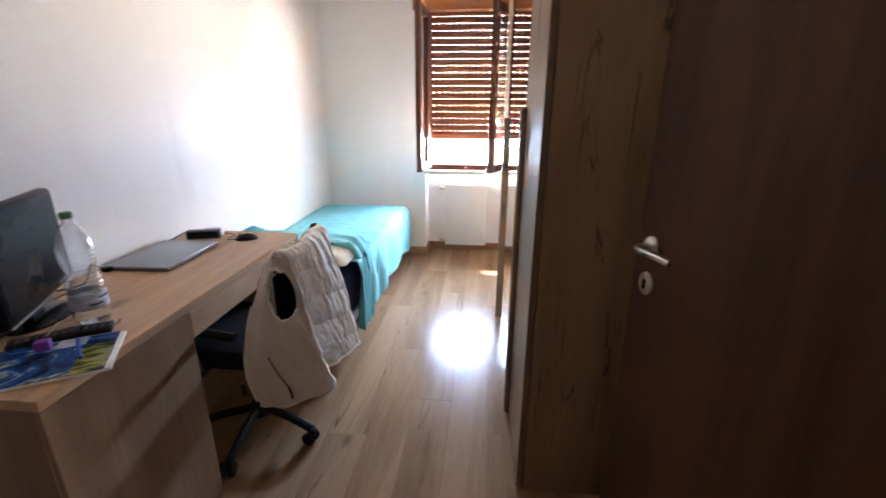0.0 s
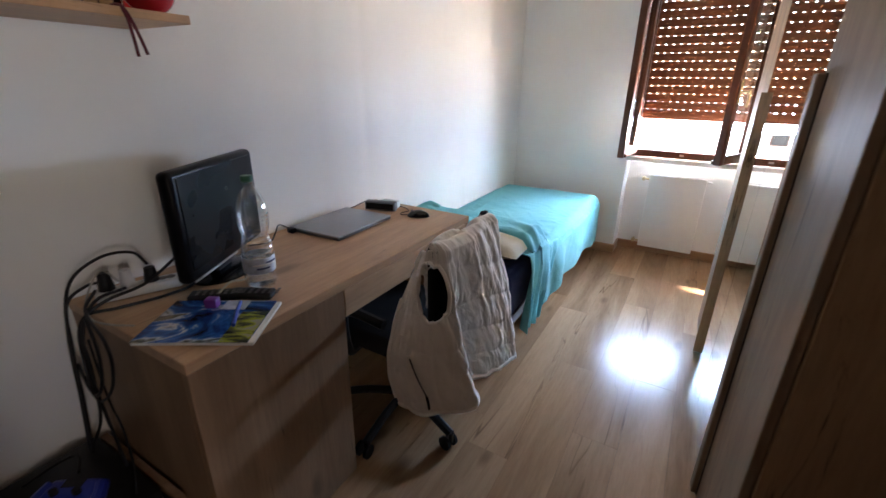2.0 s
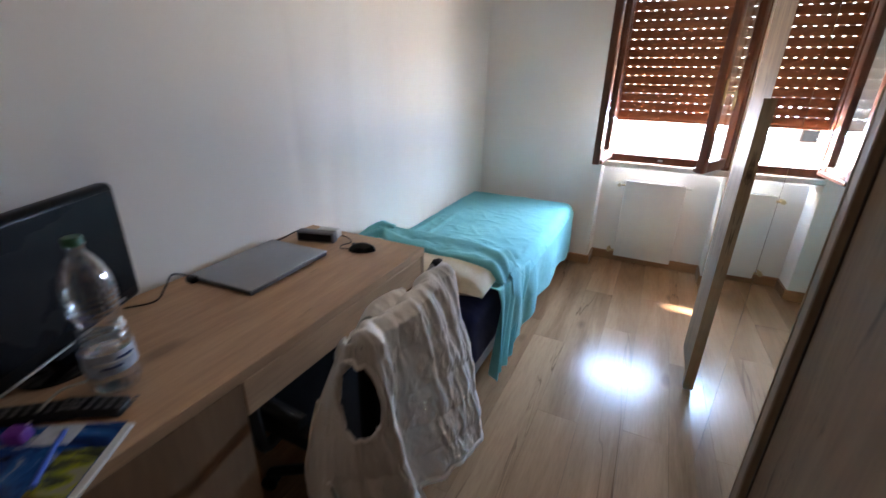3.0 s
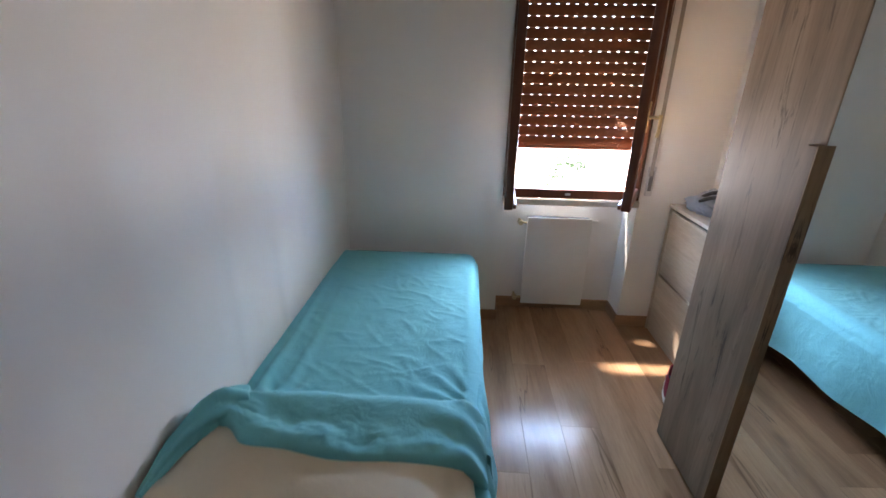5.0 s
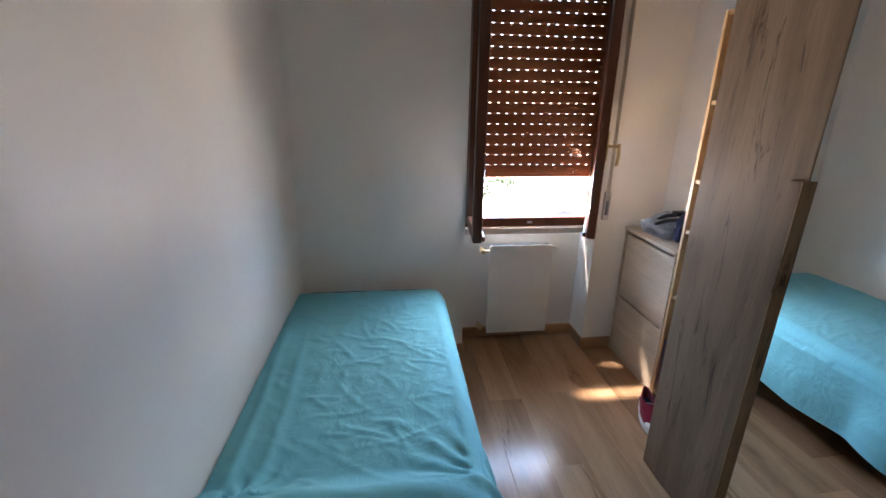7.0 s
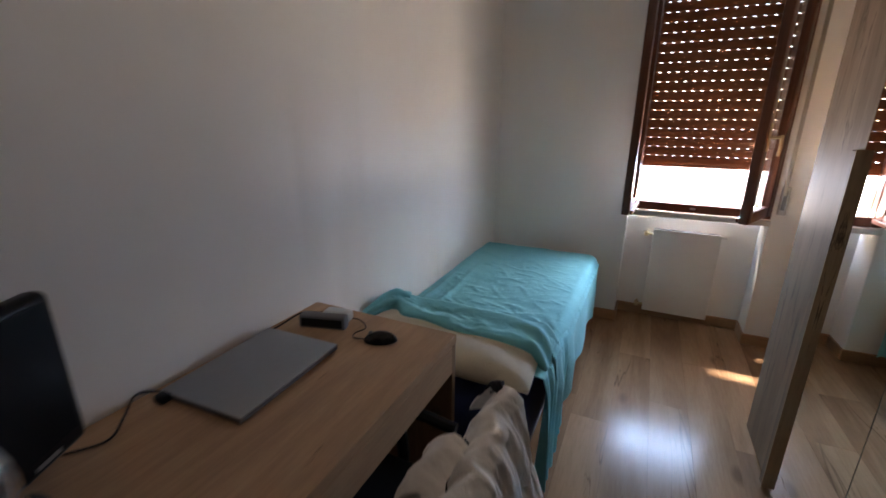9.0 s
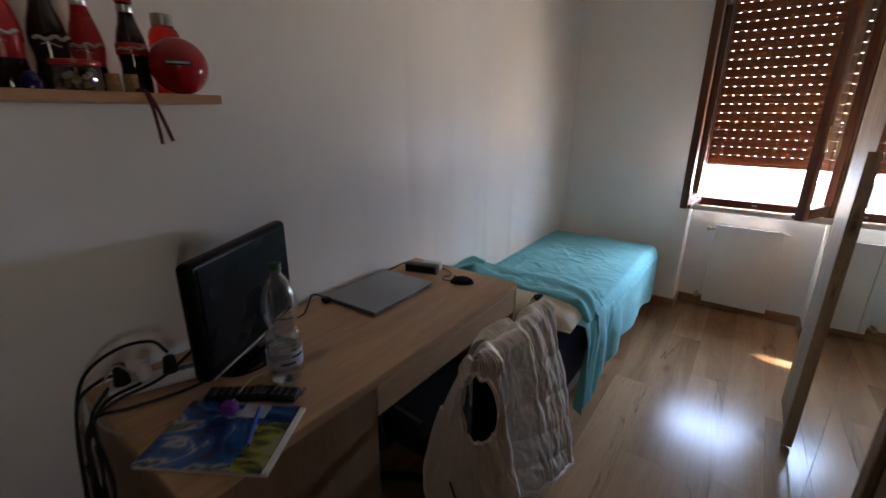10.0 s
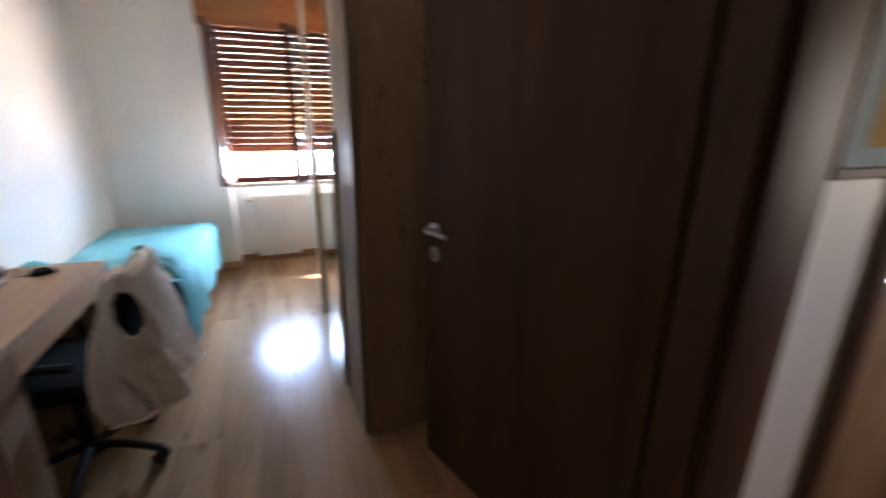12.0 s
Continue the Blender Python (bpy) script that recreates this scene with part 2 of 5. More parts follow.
def lathe(profile, n=28):
    """A turned shape from (radius, height) pairs."""
    bm = bmesh.new()
    rings = []
    for r, z in profile:
        if r < 1e-5:
            rings.append([bm.verts.new((0, 0, z))])
        else:
            rings.append([bm.verts.new((r * math.cos(2 * math.pi * i / n), r * math.sin(2 * math.pi * i / n), z)) for i in range(n)])
    for a, b in zip(rings, rings[1:]):
        for i in range(n):
            j = (i + 1) % n
            if len(a) == 1 and len(b) > 1:
                bm.faces.new((a[0], b[i], b[j]))
            elif len(b) == 1 and len(a) > 1:
                bm.faces.new((a[i], b[0], a[j]))
            elif len(a) > 1:
                bm.faces.new((a[i], a[j], b[j], b[i]))
    bmesh.ops.recalc_face_normals(bm, faces=bm.faces)
    return bm


def tube(points, r, n=8, steps=6):
    """A bent rod or cable along a smooth line through points."""
    pts = [Vector(p) for p in points]
    ext = [2 * pts[0] - pts[1]] + pts + [2 * pts[-1] - pts[-2]]
    line = []
    for i in range(1, len(ext) - 2):
        a, b, c, d = ext[i - 1:i + 3]
        for s in range(steps):
            t = s / steps
            line.append(0.5 * ((2 * b) + (c - a) * t + (2 * a - 5 * b + 4 * c - d) * t * t + (3 * b - a - 3 * c + d) * t ** 3))
    line.append(pts[-1])
    bm = bmesh.new()
    rings, up = [], Vector((0.31, 0.17, 0.93)).normalized()
    for i, p in enumerate(line):
        d = (line[min(i + 1, len(line) - 1)] - line[max(i - 1, 0)]).normalized()
        s = d.cross(up).normalized()
        up = s.cross(d).normalized()
        rings.append([bm.verts.new(p + r * (math.cos(2 * math.pi * k / n) * s + math.sin(2 * math.pi * k / n) * up)) for k in range(n)])
    for a, b in zip(rings, rings[1:]):
        for k in range(n):
            bm.faces.new((a[k], a[(k + 1) % n], b[(k + 1) % n], b[k]))
    bm.faces.new(rings[0][::-1])
    bm.faces.new(rings[-1])
    bmesh.ops.recalc_face_normals(bm, faces=bm.faces)
    return bm


def smooth_line(pts, ks, u):
    """A point on the smooth line through pts at knots ks."""
    n = len(pts) - 1
    i = max(k for k in range(n) if u >= ks[k] or k == 0)
    t = (u - ks[i]) / (ks[i + 1] - ks[i])
    a, b, c, d = pts[max(i - 1, 0)], pts[i], pts[i + 1], pts[min(i + 2, n)]
    return 0.5 * ((2 * b) + (c - a) * t + (2 * a - 5 * b + 4 * c - d) * t * t + (3 * b - a - 3 * c + d) * t ** 3)


def mesh_of(name, bm, material, smooth=35):
    me = bpy.data.meshes.new(name)
    bm.normal_update()
    if smooth:
        for f in bm.faces:
            f.smooth = True
        for e in bm.edges:
            e.smooth = len(e.link_faces) == 2 and e.calc_face_angle(0) < radians(smooth)
    bm.to_mesh(me)
    bm.free()
    for m in material if isinstance(material, (list, tuple)) else [material]:
        me.materials.append(m)
    return me


def thing(name, where, label, category, group="", rz=0.0):
    ob = new(name)
    ob.empty_display_size = 0.1
    ob.matrix_basis = pose(*where, 0, 0, rz)
    ROOTS[ob.name] = ob.matrix_basis.copy()
    return tagged(ob, label, category, group)


def part(name, bm, material, parent, label="", local=False, smooth=35):
    """One mesh under a thing or a part; the mesh is given in world places, or in the thing's own (local)."""
    root = ROOTS[parent.name]
    if not local:
        bm.transform(root.inverted())
    ob = new(name, mesh_of(name, bm, material, smooth))
    ob.parent = parent
    ROOTS[ob.name] = root
    return tagged(ob, label)


def single(name, bm, material, label, category, group="", kind="", smooth=35):
    ob = new(name, mesh_of(name, bm, material, smooth))
    ROOTS[ob.name] = Matrix.Identity(4)
    return tagged(ob, label, category, group, kind)


def structure(name, bm, material, label="", smooth=0):
    ob = new(name, mesh_of(name, bm, material, smooth))
    ROOTS[ob.name] = Matrix.Identity(4)
    return tagged(ob, label, "", "", "structure")


# ---- the room ----
XW, XE, YN, YS, HIGH = -1.367, 0.722, 3.80, 0.10, 2.72
WX0, WX1 = -0.45, 0.325                 # window and radiator niche

bm = bmesh.new()
box(bm, XW - 0.12, XW, -1.6, 4.14, 0, HIGH)
structure("wall_west", bm, M_WALL, "white painted plaster wall beside the bed")
bm = bmesh.new()
box(bm, XW, WX0, YN, 4.14, 0, HIGH)
box(bm, WX1, XE + 0.12, YN, 4.14, 0, HIGH)
box(bm, WX0, WX1, 4.0, 4.14, 0, 0.78)
box(bm, WX0, WX1, YN, 4.14, 2.13, HIGH)
structure("wall_north", bm, M_WALL, "white painted wall with the window and a radiator niche")
structure("wall_east", box(boxed(XE, XE + 0.12, 1.14, YN, 0, HIGH), 0.80, XE + 0.12, YS, 1.14, 0, HIGH), M_WALL, "white painted wall behind the wardrobe")
DX0, DX1 = -0.372, 0.80                  # doorway
YJ = 0.040                              # the thinner wall on its other side
X2A, X2B = 1.30, 2.08                   # the next doorway along the hall
bm = bmesh.new()
box(bm, DX1, X2A, 0, YS, 0, HIGH)
box(bm, X2B, 2.6, 0, YS, 0, HIGH)
box(bm, DX0, DX1, 0, YS, 2.14, HIGH)
box(bm, X2A, X2B, 0, YS, 2.14, HIGH)
structure("wall_south", bm, M_WALL, "white painted wall with the doorway")
# Closing walls out of view, darkened to hold back bounced light.
structure("wall_south_west", boxed(XW, DX0, 0, YJ, 0, HIGH), M_UNSEEN_DARK, "unseen wall beside the doorway, made dark to cut bounced light")
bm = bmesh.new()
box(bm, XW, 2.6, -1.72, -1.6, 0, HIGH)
structure("wall_hall", bm, M_UNSEEN_DARK, "unseen wall across the hall, made dark to cut bounced light")
# Unseen end wall; its small opening is added for the hall fill lamp.
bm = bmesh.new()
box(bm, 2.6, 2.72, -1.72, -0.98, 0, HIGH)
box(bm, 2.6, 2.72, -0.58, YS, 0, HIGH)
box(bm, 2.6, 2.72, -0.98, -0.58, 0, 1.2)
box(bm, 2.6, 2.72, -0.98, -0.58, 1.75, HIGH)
structure("wall_hall_end", bm, M_UNSEEN_DARK, "unseen dark wall at the end of the hall, with an added opening for fill light")
structure("ceiling", boxed(XW - 0.12, 2.72, -1.72, 4.14, HIGH, HIGH + 0.15), M_CEIL, "white painted ceiling")
floor = structure("floor", boxed(XW - 0.12, 2.72, -1.72, 4.14, -0.12, -0.004), M_JOINT, "oak laminate floor laid in long planks")

# skirting
sk = structure("baseboard", boxed(WX0 + 0.002, WX1 - 0.002, 3.986, 4.0, 0, 0.07, 0.003), M_SKIRT, "brown wooden skirting board")
for x0, x1, y0, y1, m in ((XW, WX0 + 0.013, YN - 0.014, YN, M_SKIRT), (WX1 - 0.013, XE, YN - 0.014, YN, M_SKIRT), (WX0, WX0 + 0.013, YN, 3.985, M_SKIRT_Y),
                          (WX1 - 0.013, WX1, YN, 3.985, M_SKIRT_Y), (XW, XW + 0.014, YS, YN - 0.015, M_SKIRT_Y), (0.975, X2A - 0.07, -0.014, 0, M_SKIRT)):
    structure("baseboard", boxed(x0, x1, y0, y1, 0, 0.07, 0.003), m, "brown wooden skirting board")

# ---- window ----
win = structure("window_1", boxed(WX0, WX1, 3.775, 3.99, 0.775, 0.81, 0.004), M_MARBLE, "pale stone window sill")
part("window_frame", box(box(boxed(WX0, WX0 + 0.05, 3.80, 3.845, 0.812, 2.13, 0.004), WX1 - 0.05, WX1, 3.80, 3.845, 0.812, 2.13, 0.004),
                         WX0 + 0.05, WX1 - 0.05, 3.80, 3.845, 0.812, 0.865, 0.004), M_MAHOG, win, "dark reddish wooden window frame")
part("strike_plate", boxed(-0.095, -0.065, 3.792, 3.80, 0.832, 0.845, 0.002), M_STEEL, win)
box_ = tagged(structure("roller_box", boxed(-0.53, 0.45, 3.70, 3.80, 2.10, 2.50, 0.006), M_BOX, "orange-brown wooden roller shutter box"), "", "shutter box")


def sash(name, hinge, turn, w, flip, label):
    """An opened casement: stiles, rails, pane and bottom weather bar, swung about its hinge."""
    z0, z1, t, f = 0.835, 2.115, 0.045, 0.062
    root = thing(name, (hinge[0], hinge[1], 0), label, "window sash", "window sashes", turn)
    s = -1 if flip else 1

    def b(x0, x1, y0, y1, a, c, bev=0.006):
        x0, x1 = sorted((s * x0, s * x1))
        return boxed(x0, x1, y0, y1, a, c, bev, 2)
    part("stile", b(0, f, 0, t, z0, z1), M_MAHOG, root, local=True)
    part("stile", b(w - f, w, 0, t, z0, z1), M_MAHOG, root, local=True)
    part("rail", b(f, w - f, 0.002, t - 0.002, z0, z0 + f), M_MAHOG, root, local=True)
    part("rail", b(f, w - f, 0.002, t - 0.002, z1 - f, z1), M_MAHOG, root, local=True)
    p = part("pane", b(f, w - f, 0.02, 0.024, z0 + f, z1 - f, 0), M_GLASS, root, local=True)
    p.visible_shadow = False
    part("weather_bar", b(0.01, w - 0.01, t, t + 0.018, z0 + 0.004, z0 + 0.03), M_MAHOG, root, local=True)
    return root


sash("window_sash", (-0.448, 3.795), -94, 0.362, False, "dark reddish wooden window sash, swung open into the room")
rs = sash("window_sash", (0.318, 3.795), 64, 0.378, True, "dark reddish wooden window sash with a brass handle, swung open")
h = part("handle", boxed(-0.352, -0.328, -0.007, 0.0, 1.22, 1.36, 0.003), M_BRASS, rs, "brass lever handle", local=True)
part("lever", tube([(-0.34, -0.005, 1.29), (-0.34, -0.048, 1.29), (-0.34, -0.054, 1.30), (-0.34, -0.057, 1.24), (-0.34, -0.053, 1.20)], 0.008), M_BRASS, h, local=True)

# roller shutter, lowered to a hand's height above the frame
shutter = thing("roller_shutter", (-0.06, 3.87, 1.09), "brown plastic roller shutter lowered most of the way", "roller shutter")
PITCH, X0, X1 = 0.0545, WX0 + 0.052, WX1 - 0.052
slat_bm = bmesh.new()
prof = [(-0.004, 0), (-0.0095, 0.004), (-0.0125, 0.014), (-0.0125, 0.026), (-0.0100, 0.038), (-0.0055, 0.047), (-0.002, 0.0510), (0.002, 0.0510), (0.004, 0.03), (0.004, 0.01), (0.002, 0)]
ends = []
for x in (X0, X1):
    ends.append([slat_bm.verts.new((x, y, z)) for y, z in prof])
for i in range(len(prof)):
    j = (i + 1) % len(prof)
    slat_bm.faces.new((ends[0][i], ends[0][j], ends[1][j], ends[1][i]))
slat_bm.faces.new(ends[0][::-1])
slat_bm.faces.new(ends[1])
bmesh.ops.recalc_face_normals(slat_bm, faces=slat_bm.faces)
nslot = 14
step = (X1 - X0) / nslot
for i in range(nslot + 1):
    c = X0 + i * step
    box(slat_bm, max(X0, c - 0.0175), min(X1, c + 0.0175), -0.0015, 0.0015, 0.0500, PITCH + 0.001)
slat_mesh = mesh_of("slat", slat_bm, M_SLAT, 30)
for i in range(20):
    s = new("slat", slat_mesh)
    s.parent = shutter
    s.location = (0.06, 0, i * PITCH + 0.012 + 0.0)
part("bottom_bar", boxed(X0, X1, 3.862, 3.876, 1.085, 1.104, 0.003), M_SLAT, shutter)
for x in (X0 + 0.06, X1 - 0.09):
    part("stop_knob", cyl(bmesh.new(), (x, 3.863, 1.112), (x, 3.848, 1.112), 0.009), M_SLAT, shutter)
for x in (WX0 + 0.036, WX1 - 0.052):
    part("guide_rail", boxed(x, x + 0.016, 3.847, 3.89, 0.81, 2.13, 0.002), M_MAHOG, shutter)

strap = thing("shutter_strap", (0.36, 3.79, 0.85), "grey shutter strap on a steel wall winder", "shutter strap")
part("winder", boxed(0.345, 0.385, 3.785, 3.80, 0.845, 1.01, 0.004), M_STEEL, strap, "steel strap winder plate")
part("winder_slot", boxed(0.355, 0.375, 3.782, 3.785, 0.875, 0.99, 0.001), M_GREY, strap)
part("strap", boxed(0.348, 0.368, 3.776, 3.779, 0.96, 2.2, 0.0008), speckle("strap_web", (0.36, 0.33, 0.28), 0.8, 0.2, 200), strap)

# radiator in the niche
rad = thing("radiator", (-0.07, 3.93, 0.06), "cream enamelled flat panel radiator under the window", "radiator")
part("panel", boxed(-0.274, 0.122, 3.915, 3.929, 0.062, 0.658, 0.005, 2), M_RAD, rad)
part("back_panel", boxed(-0.262, 0.110, 3.955, 3.985, 0.07, 0.64, 0.006), M_RAD, rad)
# The grille's dark grey stands for the shade between the enamelled panels.
part("top_grille", boxed(-0.268, 0.116, 3.946, 3.984, 0.640, 0.650, 0.002), M_GREY, rad, "grille between the panels, coloured dark for its shade")
for z in (0.10, 0.62):
    v = part("valve", cyl(cyl(bmesh.new(), (-0.274, 3.935, z), (-0.32, 3.935, z), 0.008), (-0.315, 3.95, z), (-0.315, 3.915, z), 0.017, 0.014), M_BRASS, rad, "brass radiator valve")
    part("pipe", cyl(bmesh.new(), (-0.315, 3.95, z), (-0.315, 4.0, z), 0.008), M_BRASS, v)
part("bleed_valve", cyl(bmesh.new(), (0.12, 3.935, 0.64), (0.155, 3.935, 0.64), 0.006), M_STEEL, rad)
for z in (0.15, 0.58):
    part("bracket", boxed(-0.2, -0.17, 3.985, 4.0, z, z + 0.03), M_RAD, rad)

# ---- doors ----
fr = structure("door_frame", box(box(boxed(DX0, DX0 + 0.03, -0.005, YJ + 0.004, 0, 2.14, 0.002), DX1 - 0.03, DX1, -0.005, YS + 0.005, 0, 2.14, 0.002),
                                 DX0 + 0.03, DX1 - 0.03, -0.005, YS + 0.005, 2.11, 2.14, 0.002), M_WALNUT, "dark walnut door lining")
for y0, y1 in ((-0.022, -0.006), (YS + 0.006, YS + 0.022)):
    for x0, x1 in ((DX0 - 0.075, DX0 + 0.004), (DX1 - 0.004, DX1 + 0.165)):
        if y0 > 0 and x0 > 0:
            x1 = DX1 - 0.001
        elif y0 > 0:
            y0, y1 = YJ + 0.0005, YJ + 0.004
        part("architrave", boxed(x0, x1, y0, y1, 0, 2.2, 0.006, 2), M_WALNUT, fr)

ang = math.degrees(math.atan2(0.487 - 0.757, 0.955 - 0.108))
leaf = structure("door_1", boxed(0.0, 0.042, 0.0, 0.89, 0.008, 2.10, 0.003), M_WALNUT, "dark walnut flush door, standing open against the wardrobe")
leaf.matrix_basis = pose(0.757, 0.108, 0, 0, 0, -ang)
ROOTS[leaf.name] = leaf.matrix_basis.copy()
hd = part("door_handle", lathe([(0, 0), (0.026, 0), (0.026, 0.006), (0.022, 0.010), (0.010, 0.012), (0.010, 0.04), (0, 0.042)], 20), M_STEEL, leaf, "satin steel lever handle", local=True)
hd.matrix_basis = pose(0, 0.835, 1.02, 0, -90, 0)
lv = part("lever", tube([(-0.038, 0.838, 1.02), (-0.048, 0.815, 1.020), (-0.051, 0.775, 1.024), (-0.046, 0.72, 1.020)], 0.009, 10), M_STEEL, leaf, local=True)
kp = part("key_plate", lathe([(0, 0), (0.024, 0), (0.024, 0.005), (0.018, 0.008), (0, 0.008)], 20), M_STEEL, leaf, local=True)
kp.matrix_basis = pose(0, 0.835, 0.925, 0, -90, 0) @ Matrix.Diagonal((1.25, 1, 1, 1))
part("key_slot", boxed(-0.0095, -0.007, 0.830, 0.840, 0.912, 0.936), M_GLOSS, leaf, local=True)
part("latch", boxed(0.010, 0.032, 0.885, 0.887, 0.93, 1.10), M_STEEL, leaf, local=True)
for z in (0.25, 1.75):
    part("hinge", cyl(bmesh.new(), (0.042, -0.006, z), (0.042, -0.006, z + 0.09), 0.007), M_STEEL, leaf, local=True)

d2 = structure("door_2", boxed(X2A + 0.03, X2B - 0.03, 0.05, 0.09, 0.008, 2.11, 0.003), M_WARD_SIDE, "mid-brown wooden door along the hall, shut")
part("knob", ball(bmesh.new(), (X2A + 0.09, 0.03, 1.02), 0.024), M_STEEL, d2)
fr2 = structure("door_frame", box(box(boxed(X2A, X2A + 0.03, -0.005, YS + 0.005, 0, 2.14, 0.002), X2B - 0.03, X2B, -0.005, YS + 0.005, 0, 2.14, 0.002),
                                  X2A + 0.03, X2B - 0.03, -0.005, YS + 0.005, 2.11, 2.14, 0.002), M_WALNUT, "dark walnut door lining")
for x0, x1 in ((X2A - 0.065, X2A + 0.004), (X2B - 0.004, X2B + 0.065)):
    part("architrave", boxed(x0, x1, -0.022, -0.006, 0, 2.2, 0.006, 2), M_WALNUT, fr2)

# ---- wardrobe ----
WY = [1.125, 1.565, 2.03, 2.492, 2.88]
wf, wh = 0.212, 2.26
ward = thing("wardrobe", (0.47, 2.0, 0), "tall grey-brown oak wardrobe with two mirrored doors in the middle", "wardrobe")
part("side_panel", boxed(wf + 0.024, XE - 0.005, WY[0], WY[0] + 0.022, 0, wh, 0.002), M_WARD_SIDE, ward)
part("side_panel", boxed(wf + 0.024, XE - 0.005, WY[4] - 0.022, WY[4], 0, wh, 0.002), M_WARD_SIDE, ward)
part("back_panel", boxed(XE - 0.012, XE - 0.005, WY[0] + 0.022, WY[4] - 0.022, 0.04, wh - 0.02), M_WARD_SIDE, ward)
part("top_panel", boxed(wf + 0.024, XE - 0.005, WY[0] + 0.022, WY[4] - 0.022, wh - 0.022, wh, 0.002), M_WARD_SIDE, ward)
part("bottom_panel", boxed(wf + 0.026, XE - 0.012, WY[0] + 0.022, WY[4] - 0.022, 0.0, 0.05, 0.002), M_WARD_SIDE, ward)
for y in WY[1:4]:
    part("divider", boxed(wf + 0.03, XE - 0.012, y - 0.009, y + 0.009, 0.05, wh - 0.022), M_WARD_SIDE, ward)
for i in range(4):
    y0, y1 = WY[i] + 0.0015, WY[i + 1] - 0.0015
    if i in (0, 3):
        d = part("door", boxed(wf, wf + 0.021, y0, y1, 0.012, wh - 0.004, 0.002), M_WARD, ward, "grey-brown oak door with dark grain cracks")
        ht = 1.342 if i == 0 else 1.292
        hy0, hy1 = (y1 - 0.034, y1 + 0.002) if i == 0 else (y0 - 0.002, y0 + 0.034)
        part("handle", boxed(wf - 0.020, wf, hy0, hy1, 0.014, ht, 0.003), M_WARD, d, "long oak pull strip")
        e = (hy1, hy1 + 0.004) if i == 0 else (hy0 - 0.004, hy0)
        part("handle_edge", boxed(wf - 0.021, wf, e[0], e[1], 0.014, ht + 0.001), M_WARD_SIDE, d, "brown edge of the pull")
        g = (hy0 - 0.004, hy0 - 0.0005) if i == 0 else (hy1 + 0.0005, hy1 + 0.004)
        # Raised dark strip, coloured for the shade of a groove.
        part("handle_groove", boxed(wf - 0.004, wf, g[0], g[1], 0.014, ht), M_EDGE, d, "dark strip in place of the shaded groove beside the pull")
    else:
        d = part("door", boxed(wf + 0.004, wf + 0.021, y0, y1, 0.012, wh - 0.004, 0.001), M_WARD, ward, "mirrored door")
        part("mirror", boxed(wf, wf + 0.0035, y0 + 0.001, y1 - 0.001, 0.014, wh - 0.006), M_MIRROR, d, "full-height mirror")
ward.matrix_basis = pose(0.486, 2.0, 0, 0, 0, 1.2)

# ---- desk ----
DY0, DYM, DY1, DXF, DTOP = 0.535, 1.010, 1.832, -0.822, 0.75
desk = thing("desk", (-1.09, 1.18, 0), "light oak desk with a cabinet end and a drawer", "desk")
part("tabletop", boxed(XW + 0.003, DXF, DY0, DY1, DTOP - 0.028, DTOP, 0.0015), M_OAK, desk)
part("side_panel", boxed(XW + 0.006, DXF - 0.018, DY0 + 0.001, DY0 + 0.023, 0, DTOP - 0.0285, 0.0015), M_OAK_SHADED, desk)
part("side_panel", boxed(XW + 0.006, DXF - 0.018, DYM - 0.022, DYM, 0, DTOP - 0.0285, 0.0015), M_OAK_SHADED, desk)
part("side_panel", boxed(XW + 0.006, DXF - 0.002, DY1 - 0.024, DY1 - 0.001, 0, DTOP - 0.0285, 0.0015), M_OAK_SHADED, desk)
part("cabinet_back", boxed(XW + 0.006, XW + 0.02, DY0 + 0.024, DYM - 0.023, 0, DTOP - 0.03), M_OAK_SHADED, desk)
part("cabinet_door", boxed(DXF - 0.0175, DXF - 0.0005, DY0 + 0.001, DYM + 0.002, 0.006, DTOP - 0.0290, 0.0015), M_OAK_SHADED, desk, "plain oak cabinet door")
dr = part("drawer", boxed(DXF - 0.0175, DXF - 0.0005, DYM + 0.005, DY1 - 0.026, 0.628, DTOP - 0.030, 0.0015), M_OAK, desk, "shallow oak drawer front")
part("drawer_box", boxed(XW + 0.10, DXF - 0.019, DYM + 0.02, DY1 - 0.04, 0.64, DTOP - 0.05), M_OAK, dr)
part("modesty_panel", boxed(XW + 0.03, XW + 0.045, DYM + 0.001, DY1 - 0.025, 0.35, DTOP - 0.03), M_OAK, desk)

# ---- bed ----
BX0, BX1, BY0, BY1 = XW + 0.012, -0.625, 1.875, 3.775
bed = thing("bed", (-1.0, 2.82, 0), "low dark single bed base on short legs along the wall", "bed")
part("base", boxed(BX0 + 0.01, BX1 - 0.02, BY0 + 0.01, BY1 - 0.005, 0.13, 0.20, 0.006), M_GREY, bed)
for x in (BX0 + 0.06, BX1 - 0.08):
    for y in (BY0 + 0.08, BY1 - 0.1):
        part("leg", cyl(bmesh.new(), (x, y, 0), (x, y, 0.13), 0.022), M_BLACK, bed)
bm = boxed(BX0, BX1, BY0, BY1, 0.202, 0.472, 0.05, 4)
single("mattress", bm, M_NAVY, "navy blue covered mattress on the bed base", "mattress", smooth=60)


